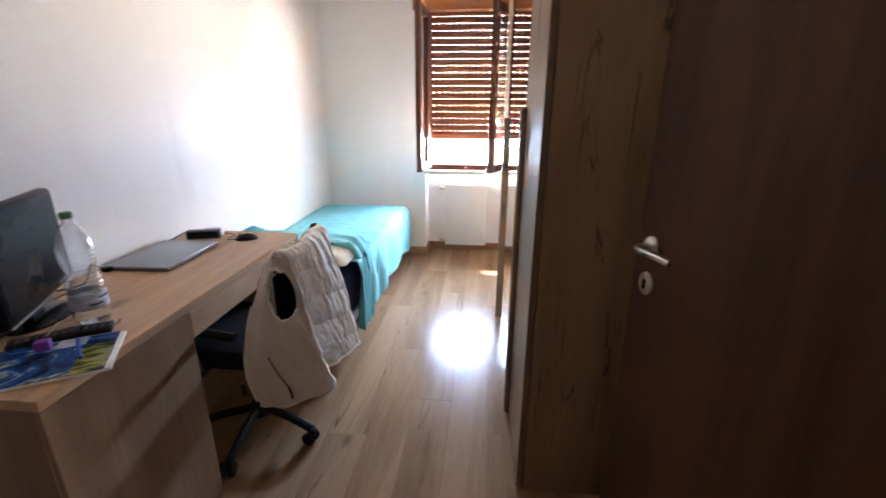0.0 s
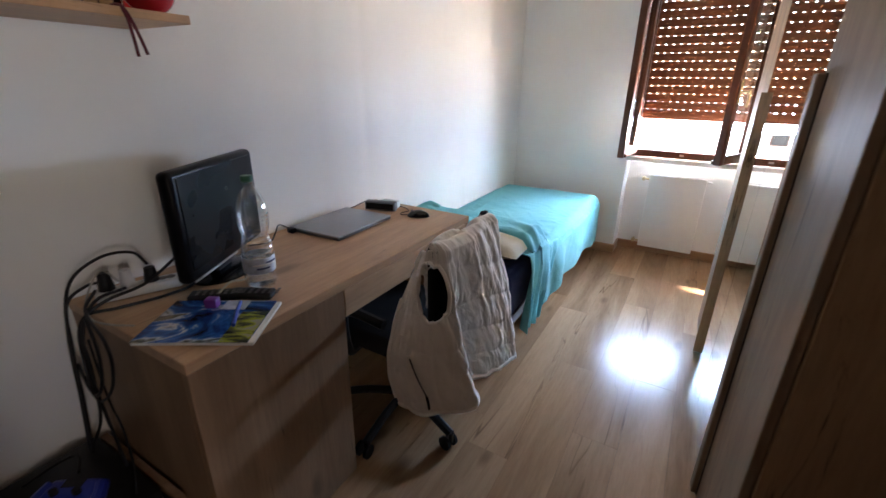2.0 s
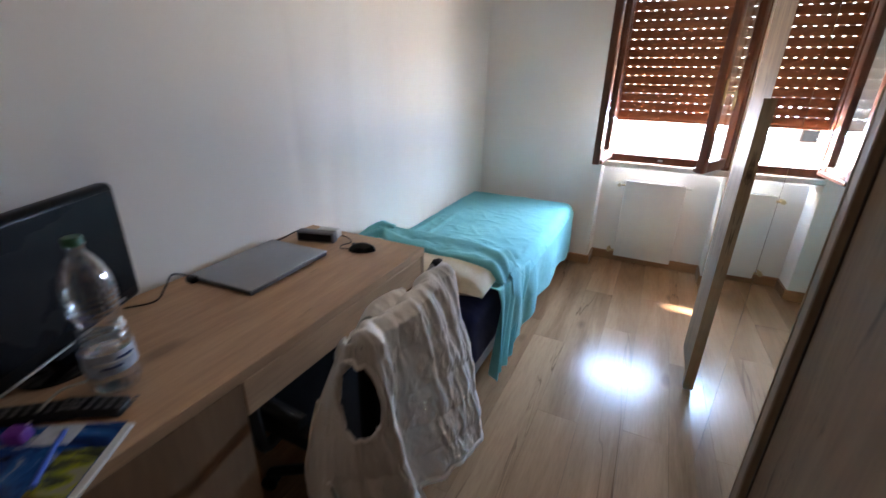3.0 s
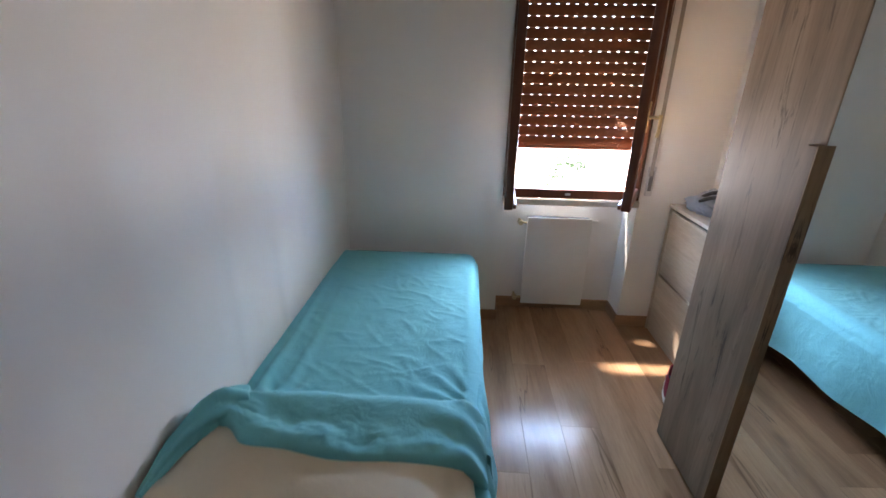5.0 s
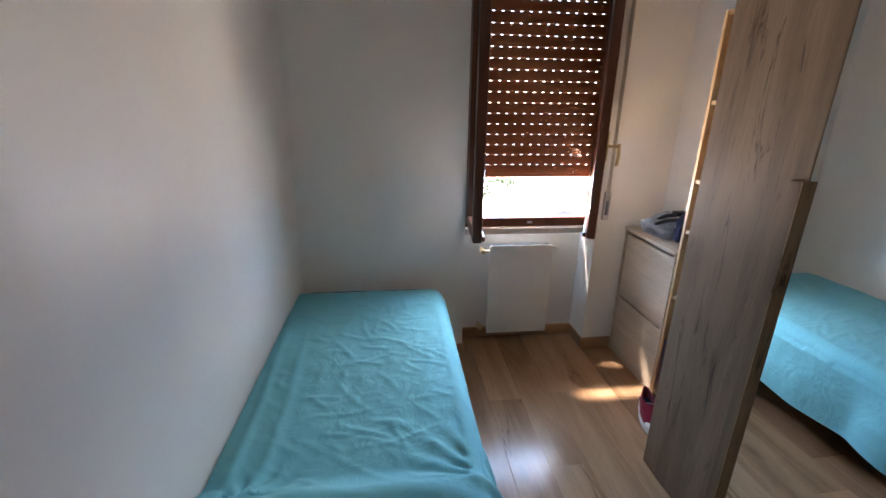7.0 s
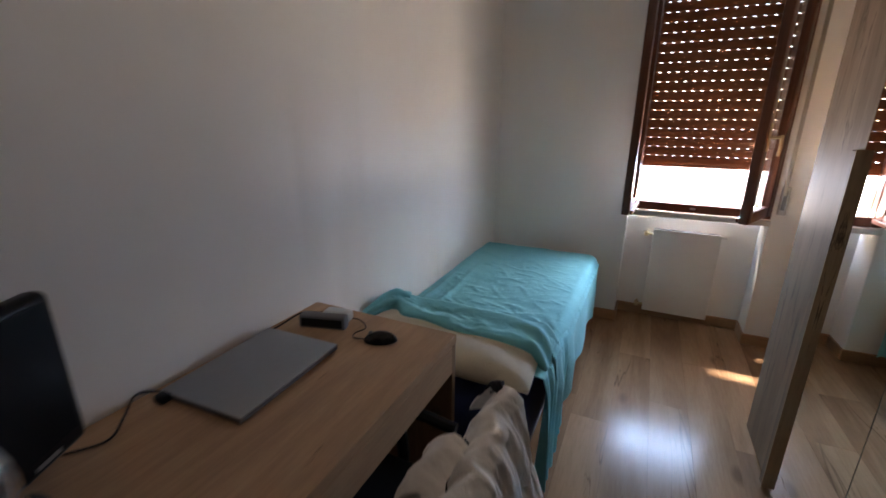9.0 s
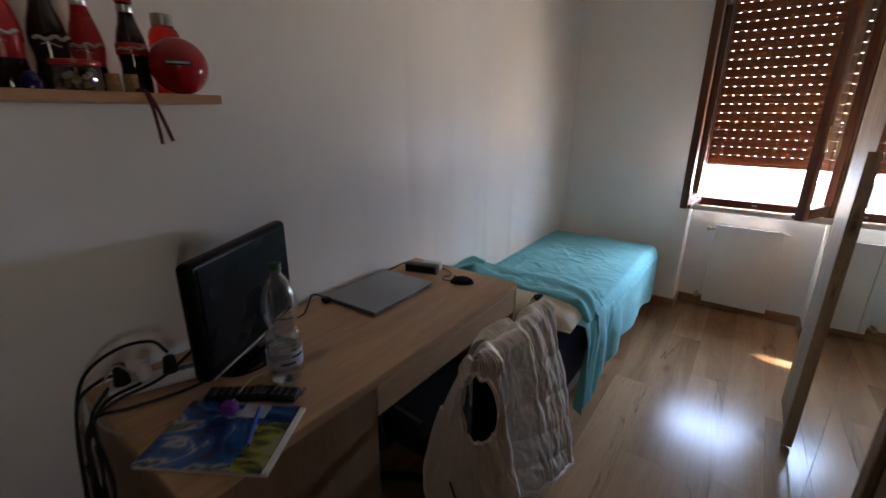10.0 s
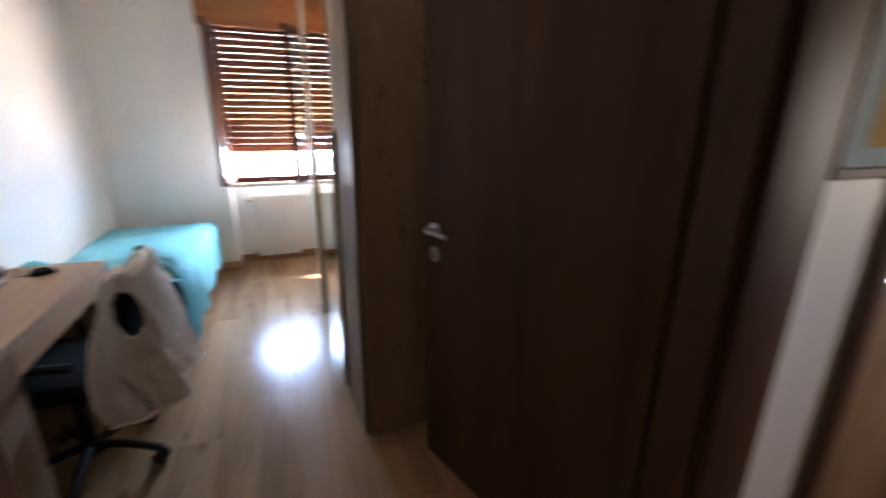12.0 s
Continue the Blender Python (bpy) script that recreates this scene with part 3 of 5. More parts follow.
def pillow(name, c, size, label, material, tilt=(0, 0, 0)):
    bm = bmesh.new()
    bmesh.ops.create_grid(bm, x_segments=24, y_segments=16, size=0.5)
    top = list(bm.verts)
    d = bmesh.ops.duplicate(bm, geom=bm.verts[:] + bm.edges[:] + bm.faces[:])["geom"]
    low = [g for g in d if isinstance(g, bmesh.types.BMVert)]
    for vs, s in ((top, 1), (low, -0.6)):
        for v in vs:
            u, w = v.co.x * 2, v.co.y * 2
            e = max(0.0, 1 - abs(u) ** 3.2) ** 0.45 * max(0.0, 1 - abs(w) ** 3.2) ** 0.45
            n = noise.noise(Vector((u * 2.1, w * 2.3, s)))
            pin = 1 - 0.07 * (1 - abs(u)) * abs(w) ** 3 - 0.05 * (1 - abs(w)) * abs(u) ** 3
            v.co = Vector((v.co.x * size[0] * pin, v.co.y * size[1] * pin, s * e * size[2] * 0.5 * (1 + 0.22 * n)))
    bmesh.ops.remove_doubles(bm, verts=bm.verts, dist=0.002)
    bmesh.ops.recalc_face_normals(bm, faces=bm.faces)
    bm.transform(pose(*c, *tilt))
    return single(name, bm, material, label, "pillow", smooth=80)


pillow("pillow", (-0.985, 2.105, 0.546), (0.76, 0.42, 0.140), "cream cotton pillow at the head of the bed", M_PILLOW, (-4, 0, 0))


def sheet_height(x, y):
    """The cloth's height over mattress and pillow."""
    z = 0.494
    k = max(0.0, min(1.0, (2.45 - y) / 0.20))
    z += 0.112 * (k * k * (3 - 2 * k)) * (0.85 + 0.15 * math.cos((x + 1.0) * 4))
    return z


crease_rng = random.Random(21)
CREASES = [(-1.28 + 0.62 * crease_rng.random(), 2.42 + 1.25 * crease_rng.random() ** 1.3, radians(crease_rng.gauss(-28, 26)), 0.03 + 0.11 * crease_rng.random(), 0.0016 + 0.0030 * crease_rng.random()) for k in range(84)]


def creases(x, y):
    """Short sharp wrinkles, most of them slanting the same way."""
    z = 0.0
    for cx, cy, a, half, tall in CREASES:
        dx, dy = x - cx, y - cy
        if abs(dx) < half + 0.03 and abs(dy) < half + 0.03:
            al, ac = dx * math.cos(a) + dy * math.sin(a), -dx * math.sin(a) + dy * math.cos(a)
            ac += 0.008 * math.sin(al * 18 + cx * 30)
            if abs(al) < half:
                z += tall * (1 - (al / half) ** 2) * math.exp(-(ac / 0.008) ** 2)
    return z


def bed_sheet():
    """A thrown sheet: flat over the bed, rounded down the long side, hung in uneven folds, rolled back short of the pillow's end."""
    bm = bmesh.new()
    NU, NV = 120, 190
    wall_x, edge = XW + 0.004, BX1 + 0.034
    flat = edge - wall_x
    rows = []
    for j in range(NV + 1):
        t = j / NV
        y_far = BY1 - 0.002
        row = []
        for i in range(NU + 1):
            u = i / NU
            # the near hem runs slantwise: past the pillow by the wall, further along at the open side
            hem = 2.215 - 0.03 * u
            y = hem + (y_far - hem) * t
            drop_len = 0.345 - 0.05 * math.sin(t * 3.1 + 0.4) + 0.05 * (1 - t) ** 3 + 0.008 * math.sin(t * 17)
            s = u * (flat + drop_len)
            wob = noise.fractal(Vector((s * 3.1, y * 2.6, 3.0)), 1.0, 2.0, 4)
            ruck = 1.2 * noise.ridged_multi_fractal(Vector((s * 4.5 + y * 2.5, y * 4.2 - s * 3.2, 8.0)), 1.0, 2.1, 4, 1.0, 2.0) - 1.4
            r = 0.055
            if s < flat - r:
                x = wall_x + s
                z = sheet_height(x, y) + 0.007 * wob + 0.0022 * ruck
                z += creases(x, y)
                # pleats fanning from the gathered ends of the crease
                for px, py, rays, reach, tall in ((edge + 0.02, 2.38, 19, 0.20, 0.010), (XW + 0.135, 2.33, 13, 0.13, 0.014)):
                    dx, dy = x - px, y - py
                    dist = math.hypot(dx, dy)
                    if dist < reach * 2.2:
                        z += tall * math.sin(rays * math.atan2(dy, dx)) * math.exp(-(dist / reach) ** 2) * min(1.0, dist / 0.04)
                # the cloth sinks beside the wall in two long pleats, deeper towards the pillow
                deep = min(1.0, max(0.0, (3.55 - y) / 1.0)) * (0.75 + 0.5 * noise.noise(Vector((y * 3.0, 2.0, 9.0))))
                if s < 0.12:
                    z -= 0.016 * deep * (1 - s / 0.12) ** 2
                for mid, tall in ((0.040 + 0.02 * math.sin(y * 3.1), 0.016), (0.150 - 0.05 * (y - 2.4) + 0.015 * math.sin(y * 2.3 + 1), 0.011)):
                    d = (s - mid) / 0.016
                    z += tall * deep * math.exp(-d * d) * (1 if d < 0 else 0.8)
            else:
                a = s - (flat - r)
                arc = r * math.pi / 2
                top = sheet_height(edge - r, y) + 0.004 * wob
                if a < arc:
                    ph = a / r
                    x, z = edge - r + r * math.sin(ph), top - r * (1 - math.cos(ph))
                else:
                    down = a - arc
                    x, z = edge, top - r - down
                    amp = 0.020 * min(1, down / 0.15) * (0.35 + 0.65 * max(0, 1 - t) ** 1.2)
                    x += amp * (0.6 + math.sin(y * 15 + 1.2 * math.sin(y * 5)) + 0.5 * wob) + 0.01
                    y += 0.012 * math.cos(y * 26) * min(1, down / 0.2)
            if y > BY1 - 0.16:
                q = (y - (BY1 - 0.16)) / 0.16
                z -= 0.060 * q ** 2.5
                x -= 0.035 * q ** 3 * max(0.0, (x - wall_x) / flat - 0.5)
            row.append(bm.verts.new((x, y, z)))
        rows.append(row)
    for a, b in zip(rows, rows[1:]):
        for i in range(NU):
            bm.faces.new((a[i], a[i + 1], b[i + 1], b[i]))
    bmesh.ops.recalc_face_normals(bm, faces=bm.faces)
    return bm


sheet = thing("bed_sheet", (-1.0, 2.9, 0.45), "turquoise cotton sheet spread over the bed, hanging down its open side", "bed sheet")
sp = part("spread", bed_sheet(), M_SHEET, sheet, smooth=80)
so = sp.modifiers.new("thick", "SOLIDIFY")
so.thickness, so.offset = 0.003, 1


def folded_band():
    """The sheet's end folded back across the pillow: a broad soft flap, gathered to a knot by the wall and to pleats at the open side."""
    bm = bmesh.new()
    N, K = 110, 60
    rows = []
    for i in range(N + 1):
        u = i / N
        x = XW + 0.085 + 0.690 * u
        knot = max(0.0, 1 - u / 0.16) ** 1.5
        crease = 2.295 + 0.075 * u + 0.006 * math.sin(9 * u)
        front = 2.105 + 0.035 * math.exp(-((u - 0.06) / 0.07) ** 2) + 0.012 * math.sin(7 * u + 1) - 0.010 * u
        row = []
        for k in range(K + 1):
            v = k / K
            tuck = max(0.0, (v - 0.82) / 0.18)
            y = crease + (front - crease) * min(v, 0.82) / 0.82 - 0.012 * math.sin(math.pi * tuck) + 0.035 * tuck * tuck
            y = y * (1 - 0.55 * knot) + (0.5 * (crease + front) + 0.02) * 0.55 * knot
            base = sheet_height(x, y) - 0.016 * max(0.0, 1 - v / 0.08)
            dome = 0.020 * math.sin(math.pi * min(1.0, v / 0.9)) ** 0.6
            n = noise.fractal(Vector((u * 4.5, v * 2.5, 4.0)), 1.0, 2.0, 4)
            long_fold = math.sin(v * 11 - 2.2 * u + 1.8 * n) * (0.0035 + 0.010 * math.exp(-((u - 0.32) / 0.22) ** 2) * v + 0.006 * knot)
            pleat = 0.012 * max(0.0, (u - 0.74) / 0.26) ** 1.4 * math.sin(21 * v - 16 * (u - 0.74))
            z = base + 0.008 + dome + long_fold + pleat + 0.006 * n - 0.050 * tuck + 0.022 * knot * math.sin(math.pi * v)
            z -= 0.075 * max(0.0, (u - 0.90) / 0.10) ** 2
            row.append(bm.verts.new((x + 0.010 * pleat * 20 * tuck, y, z)))
        rows.append(row)
    for a, b in zip(rows, rows[1:]):
        for k in range(K):
            bm.faces.new((a[k], a[k + 1], b[k + 1], b[k]))
    bmesh.ops.recalc_face_normals(bm, faces=bm.faces)
    return bm


def twisted_end():
    """The sheet's corner by the wall, drawn into a loose twist."""
    line = [Vector(p) for p in ((-1.225, 2.255, 0.622), (-1.275, 2.230, 0.628), (-1.315, 2.170, 0.612), (-1.335, 2.080, 0.598), (-1.342, 1.985, 0.580))]
    bm = bmesh.new()
    rings = []
    for i in range(49):
        t = i / 48
        p = smooth_line(line, (0, 0.25, 0.5, 0.75, 1), t)
        d = (smooth_line(line, (0, 0.25, 0.5, 0.75, 1), min(1.0, t + 0.02)) - smooth_line(line, (0, 0.25, 0.5, 0.75, 1), max(0.0, t - 0.02))).normalized()
        sx = d.cross(Vector((0, 0, 1))).normalized()
        ring = []
        for k in range(28):
            a = 2 * math.pi * k / 28
            r = (0.034 + 0.012 * math.sin(5 * t)) * (1 + 0.26 * math.sin(4 * a + 9 * t) + 0.22 * noise.noise(Vector((t * 6, math.cos(a), math.sin(a) + 3)))) * (1 - 0.5 * t ** 3)
            q = p + sx * (r * math.cos(a)) + Vector((0, 0, 1)) * (0.62 * r * math.sin(a))
            q.x = max(q.x, XW + 0.002)
            ring.append(bm.verts.new(q))
        rings.append(ring)
    for a, b in zip(rings, rings[1:]):
        for k in range(28):
            bm.faces.new((a[k], a[(k + 1) % 28], b[(k + 1) % 28], b[k]))
    bm.faces.new(rings[0][::-1])
    bm.faces.new(rings[-1])
    bmesh.ops.recalc_face_normals(bm, faces=bm.faces)
    return bm


fb = part("folded_edge", folded_band(), M_SHEET, sheet, "turquoise edge folded back over the pillow", smooth=80)
so = fb.modifiers.new("thick", "SOLIDIFY")
so.thickness, so.offset = 0.004, 1
part("twisted_corner", twisted_end(), M_SHEET, sheet, "corner drawn into a loose twist", smooth=80)


def hanging_tail():
    """The gathered corner of the sheet that hangs to near the floor."""
    bm = bmesh.new()
    N, K = 40, 60
    rows = []
    for j in range(N + 1):
        t = j / N
        row = []
        for k in range(K + 1):
            u = k / K
            top_y, low_y = 2.055 + 0.58 * u, 1.945 + 0.31 * u
            e = t ** 0.8
            y = top_y * (1 - e) + low_y * e + 0.02 * math.sin(9 * u + 3 * t)
            z = (0.585 - 0.085 * u) * (1 - t) + (0.16 + 0.02 * math.sin(9 * u) + 0.07 * u ** 3) * t
            x = -0.612 + 0.036 * math.sin(min(1, t * 3) * math.pi / 2) + 0.018 * (0.3 + t) * math.sin(u * 30 + 2 * t) * (1 - 0.4 * u) + 0.02 * t
            if t < 0.12:
                x -= 0.08 * (1 - t / 0.12)
                z -= 0.05 * (1 - t / 0.12)
            row.append(bm.verts.new((x, y, z)))
        rows.append(row)
    for a, b in zip(rows, rows[1:]):
        for k in range(K):
            bm.faces.new((a[k], a[k + 1], b[k + 1], b[k]))
    bmesh.ops.recalc_face_normals(bm, faces=bm.faces)
    return bm


tl = part("hanging_corner", hanging_tail(), M_SHEET, sheet, "gathered corner hanging in folds", smooth=80)
so = tl.modifiers.new("thick", "SOLIDIFY")
so.thickness = 0.004

# ---- office chair with the vest on it ----
CX, CY = -0.845, 1.345
chair = thing("office_chair", (CX, CY, 0), "black swivel office chair pushed under the desk", "chair")
part("seat", boxed(CX - 0.20, CX + 0.24, CY - 0.23, CY + 0.23, 0.43, 0.50, 0.03, 4), M_FABRIC, chair, smooth=60)
bm = boxed(-0.590, -0.552, 1.105, 1.405, 0.50, 0.855, 0.017, 4)
part("backrest", bm, M_FABRIC, chair, smooth=60)
part("back_bar", tube([(CX + 0.05, CY, 0.42), (CX + 0.26, CY, 0.41), (-0.585, CY, 0.46), (-0.565, CY, 0.62)], 0.016), M_BLACK, chair)
part("gas_column", cyl(cyl(bmesh.new(), (CX, CY, 0.10), (CX, CY, 0.30), 0.028), (CX, CY, 0.30), (CX, CY, 0.43), 0.016), M_BLACK, chair)
part("hub", cyl(bmesh.new(), (CX, CY, 0.075), (CX, CY, 0.125), 0.045, 0.035), M_BLACK, chair)
for sgn in (-1, 1):
    part("armrest", tube([(CX - 0.04, CY + sgn * 0.21, 0.44), (CX - 0.04, CY + sgn * 0.265, 0.45), (CX - 0.05, CY + sgn * 0.27, 0.58), (CX, CY + sgn * 0.27, 0.61), (CX + 0.12, CY + sgn * 0.27, 0.60)], 0.017), M_BLACK, chair)
for k in range(5):
    a = radians(-15 + 72 * k)
    ex, ey = CX + 0.27 * math.cos(a), CY + 0.27 * math.sin(a)
    lg = part("leg", tube([(CX + 0.03 * math.cos(a), CY + 0.03 * math.sin(a), 0.105), (CX + 0.15 * math.cos(a), CY + 0.15 * math.sin(a), 0.095), (ex, ey, 0.066)], 0.017), M_BLACK, chair)
    part("castor", cyl(cyl(bmesh.new(), (ex - 0.014 * math.sin(a) - 0.012, ey + 0.014 * math.cos(a), 0.027), (ex - 0.026 * math.sin(a) - 0.012, ey + 0.026 * math.cos(a), 0.027), 0.027, n=20),
                           (ex + 0.010 * math.sin(a) - 0.012, ey - 0.010 * math.cos(a), 0.027), (ex + 0.024 * math.sin(a) - 0.012, ey - 0.024 * math.cos(a), 0.027), 0.027, n=20), M_BLACK, lg)
    part("fork", cyl(bmesh.new(), (ex, ey, 0.03), (ex, ey, 0.07), 0.010), M_BLACK, lg)

# ---- loose things on the desk ----
lap = thing("laptop", (-1.2, 1.42, DTOP), "closed silver laptop lying on the desk", "laptop")
LM = pose(-1.205, 1.425, DTOP, 0, 0, 2.5)
bm = boxed(-0.125, 0.125, -0.17, 0.17, 0.002, 0.012, 0.003, 2); bm.transform(LM)
part("base", bm, M_GREY, lap)
bm = boxed(-0.126, 0.126, -0.171, 0.171, 0.0125, 0.019, 0.003, 2); bm.transform(LM)
part("lid", bm, M_ALU, lap, "silver lid")

mon = thing("monitor", (-1.196, 0.880, DTOP), "small black flat monitor on an oval foot", "monitor", rz=117.9)
part("bezel", boxed(-0.214, 0.214, -0.035, 0.006, 0.047, 0.347, 0.016, 4), M_BEZEL, mon, "satin black bezel", local=True)
part("screen", boxed(-0.192, 0.192, -0.0375, -0.0352, 0.083, 0.331), M_SCREEN, mon, local=True)
part("rear_shell", boxed(-0.16, 0.16, 0.0, 0.035, 0.10, 0.32, 0.012, 2), M_BLACK, mon, local=True)
part("neck", boxed(-0.04, 0.04, -0.01, 0.03, 0.012, 0.12, 0.008, 2), M_BLACK, mon, local=True)
bm = lathe([(0, 0), (0.10, 0), (0.10, 0.006), (0.085, 0.013), (0, 0.016)], 40)
bm.transform(Matrix.Diagonal((1.15, 0.85, 1, 1)))
part("foot", bm, M_GLOSS, mon, local=True)
part("badge", boxed(0.10, 0.15, -0.0356, -0.035, 0.062, 0.070), M_ALU, mon, local=True)
part("chin_strip", boxed(-0.195, 0.03, -0.0362, -0.033, 0.049, 0.054), M_STEEL, mon, "pale strip under the screen", local=True)


ARM_X, ARM_Z, ARM_RX, ARM_RZ, ARM_LEAN = -0.532, 0.773, 0.044, 0.086, 0.12


def arm_d(p):
    """How far out of the armhole's oval a point lies: 1 on its rim."""
    return math.hypot((p.x - ARM_X + ARM_LEAN * (p.z - ARM_Z)) / ARM_RX, (p.z - ARM_Z) / ARM_RZ)


def vest():
    """A quilted sleeveless jacket over the chair back: its side with the armhole hangs round one end, a deep fold parts it from the back panel."""
    NU, NV = 190, 150
    ks = (0.0, 0.17, 0.36, 0.47, 0.60, 0.92, 1.0)
    hem = [Vector(p) for p in ((-0.655, 1.050, 0.348), (-0.545, 1.022, 0.378), (-0.412, 1.122, 0.394), (-0.490, 1.200, 0.398), (-0.448, 1.285, 0.395), (-0.425, 1.440, 0.378), (-0.465, 1.475, 0.385))]
    mid = [Vector(p) for p in ((-0.680, 1.045, 0.555), (-0.570, 1.012, 0.560), (-0.452, 1.085, 0.570), (-0.530, 1.168, 0.585), (-0.482, 1.260, 0.600), (-0.465, 1.450, 0.600), (-0.510, 1.480, 0.600))]
    top = [Vector(p) for p in ((-0.588, 1.085, 0.872), (-0.548, 1.052, 0.892), (-0.508, 1.080, 0.892), (-0.528, 1.150, 0.868), (-0.520, 1.240, 0.868), (-0.530, 1.440, 0.876), (-0.555, 1.462, 0.866))]
    bm = bmesh.new()
    rows = []
    for j in range(NV + 1):
        v = j / NV * 1.20
        row = []
        for i in range(NU + 1):
            u = i / NU
            h, m, t = (smooth_line(q, ks, u) for q in (hem, mid, top))
            side = max(0.0, min(1.0, (u - 0.17) / 0.18))
            out = Vector((0.15 + side, -(1 - side), 0.0)).normalized()
            if u > 0.92:
                out = Vector((1.0, (u - 0.92) * 9, 0)).normalized()
            w = max(0.0, v - 1)
            e = min(v, 1.0)
            f = e * 1.0
            p = h * (2 * (f - 0.5) * (f - 1)) + m * (4 * f * (1 - f)) + t * (2 * f * (f - 0.5))
            if w:                                   # over the top of the chair back and a little down behind it
                p += Vector((-0.34 * w * (0.15 + 0.85 * side) - 0.05 * w * side, 0.10 * w * (1 - side), 0.030 * math.sin(math.pi * w / 0.2) - 1.2 * w * w))
            back = max(0.0, min(1.0, (u - 0.44) / 0.08))
            # stitched rows, puffed between, the cloth crimped along each stitch
            row_at = (e * 0.55 + 0.012 * math.sin(u * 9)) / (0.105 + 0.012 * back) + 0.9 * back * (u - 0.6)
            d = abs(row_at - round(row_at))
            puff = min(1.0, d * 3.2) ** 0.55
            crimp = noise.fractal(Vector((u * 46, v * 7, 2.0)), 1.0, 2.0, 3)
            pull = noise.fractal(Vector((u * 15 + 1.5 * v, v * 3.2, 6.1)), 1.0, 2.1, 4)
            high = max(0.0, min(1.0, (v - 0.35) / 0.6)) * side
            lift = (0.0030 + 0.0034 * side) * puff + crimp * (0.0018 + 0.0034 * (1 - puff)) + pull * (0.0085 + 0.007 * high)
            # long gathers falling from the shoulder
            lift += 0.0060 * (high + 0.25 * side) * math.sin(u * 62 + 2.5 * math.sin(v * 6 + u * 8) + 3 * v) * (0.6 + 0.5 * noise.noise(Vector((u * 9, v * 4, 3.3))))
            # the side seam below the armhole
            lift -= 0.005 * math.exp(-((u - 0.235 - 0.012 * (1 - v)) / 0.006) ** 2) * (1 if v < 0.75 else 0)
            p += out * lift
            p.z += 0.006 * noise.noise(Vector((u * 9, 4.0, 0.3))) * (1 - e)
            row.append(bm.verts.new(p))
        rows.append(row)
    hole = []
    for j, (a, b) in enumerate(zip(rows, rows[1:])):
        for i in range(NU):
            if j >= NV / 1.2 and i < 0.24 * NU:
                continue
            f = bm.faces.new((a[i], a[i + 1], b[i + 1], b[i]))
            c = f.calc_center_median()
            if j < 0.79 * NV and i < 0.34 * NU and c.z > 0.6 and c.z < 0.874 and arm_d(c) < 1:
                hole.append(f)
    bmesh.ops.delete(bm, geom=hole, context="FACES")
    bmesh.ops.delete(bm, geom=[v for v in bm.verts if not v.link_faces], context="VERTS")
    rim = []
    for v in bm.verts:                              # draw the cut edge to a clean oval
        d = arm_d(v.co)
        if v.is_boundary and v.co.z > 0.6 and 0.6 < d < 1.35 and v.co.y < 1.10:
            dx = v.co.x - ARM_X + ARM_LEAN * (v.co.z - ARM_Z)
            v.co.z = ARM_Z + (v.co.z - ARM_Z) / d
            v.co.x = ARM_X - ARM_LEAN * (v.co.z - ARM_Z) + dx / d
            rim.append(v.co.copy())
    rim.sort(key=lambda c: math.atan2((c.z - ARM_Z) / ARM_RZ, (c.x - ARM_X) / ARM_RX))
    edge = [r[0].co.copy() for r in rows[8:100:6] if r[0].is_valid]
    low = [q.co.copy() for q in rows[0][::6]]
    bmesh.ops.recalc_face_normals(bm, faces=bm.faces)
    return bm, rim[::3], low, edge


def vest_flap():
    """The far shoulder of the vest, fallen over the front of the chair back, humped and soft."""
    bm = bmesh.new()
    rows = []
    for j in range(41):
        v = j / 40
        row = []
        for i in range(51):
            u = i / 50
            y = 1.215 + 0.150 * u + 0.03 * v
            crest = 0.835 + 0.045 * math.sin(math.pi * min(1.0, 0.15 + u * 0.75)) ** 1.5 - 0.03 * max(0.0, (u - 0.8) / 0.2) ** 2
            roll = min(1.0, v / 0.18)
            z = crest - 0.02 * (1 - roll) ** 2 - 0.27 * max(0.0, v - 0.1)
            x = -0.600 - 0.075 * math.sin(math.pi * 0.5 * min(1.0, v * 2.2)) + 0.02 * (1 - roll)
            n = noise.fractal(Vector((u * 3.5, v * 4.2, 5.0)), 1.0, 2.0, 4)
            row.append(bm.verts.new((x + 0.012 * n - 0.008 * math.sin(8 * u + 3 * v), y, z + 0.010 * n)))
        rows.append(row)
    for a, b in zip(rows, rows[1:]):
        for i in range(50):
            bm.faces.new((a[i], a[i + 1], b[i + 1], b[i]))
    bmesh.ops.recalc_face_normals(bm, faces=bm.faces)
    return bm


vs = thing("quilted_vest", (-0.5, 1.3, 0.3), "cream quilted sleeveless vest hung over the chair back", "vest")
vest_bm, rim, low, edge = vest()
vb = part("body", vest_bm, [M_VEST, M_VEST_IN], vs, smooth=80)
so = vb.modifiers.new("padding", "SOLIDIFY")
so.thickness, so.offset, so.material_offset = 0.010, -1, 1
so.material_offset_rim = 0
part("armhole_piping", tube(rim + rim[:1], 0.0060, 8, 3), M_VEST, vs, "padded armhole edge")
part("hem_piping", tube(low, 0.0065, 8, 3), M_VEST, vs, "turned hem")
part("front_edge", tube(edge, 0.0060, 8, 3), M_VEST, vs)
fl = part("front_flap", vest_flap(), M_VEST, vs, "bunched cream flap", smooth=80)
so = fl.modifiers.new("padding", "SOLIDIFY")
so.thickness = 0.018
zp = [(-0.582, 1.004, 0.575), (-0.556, 1.003, 0.520), (-0.528, 1.010, 0.462)]
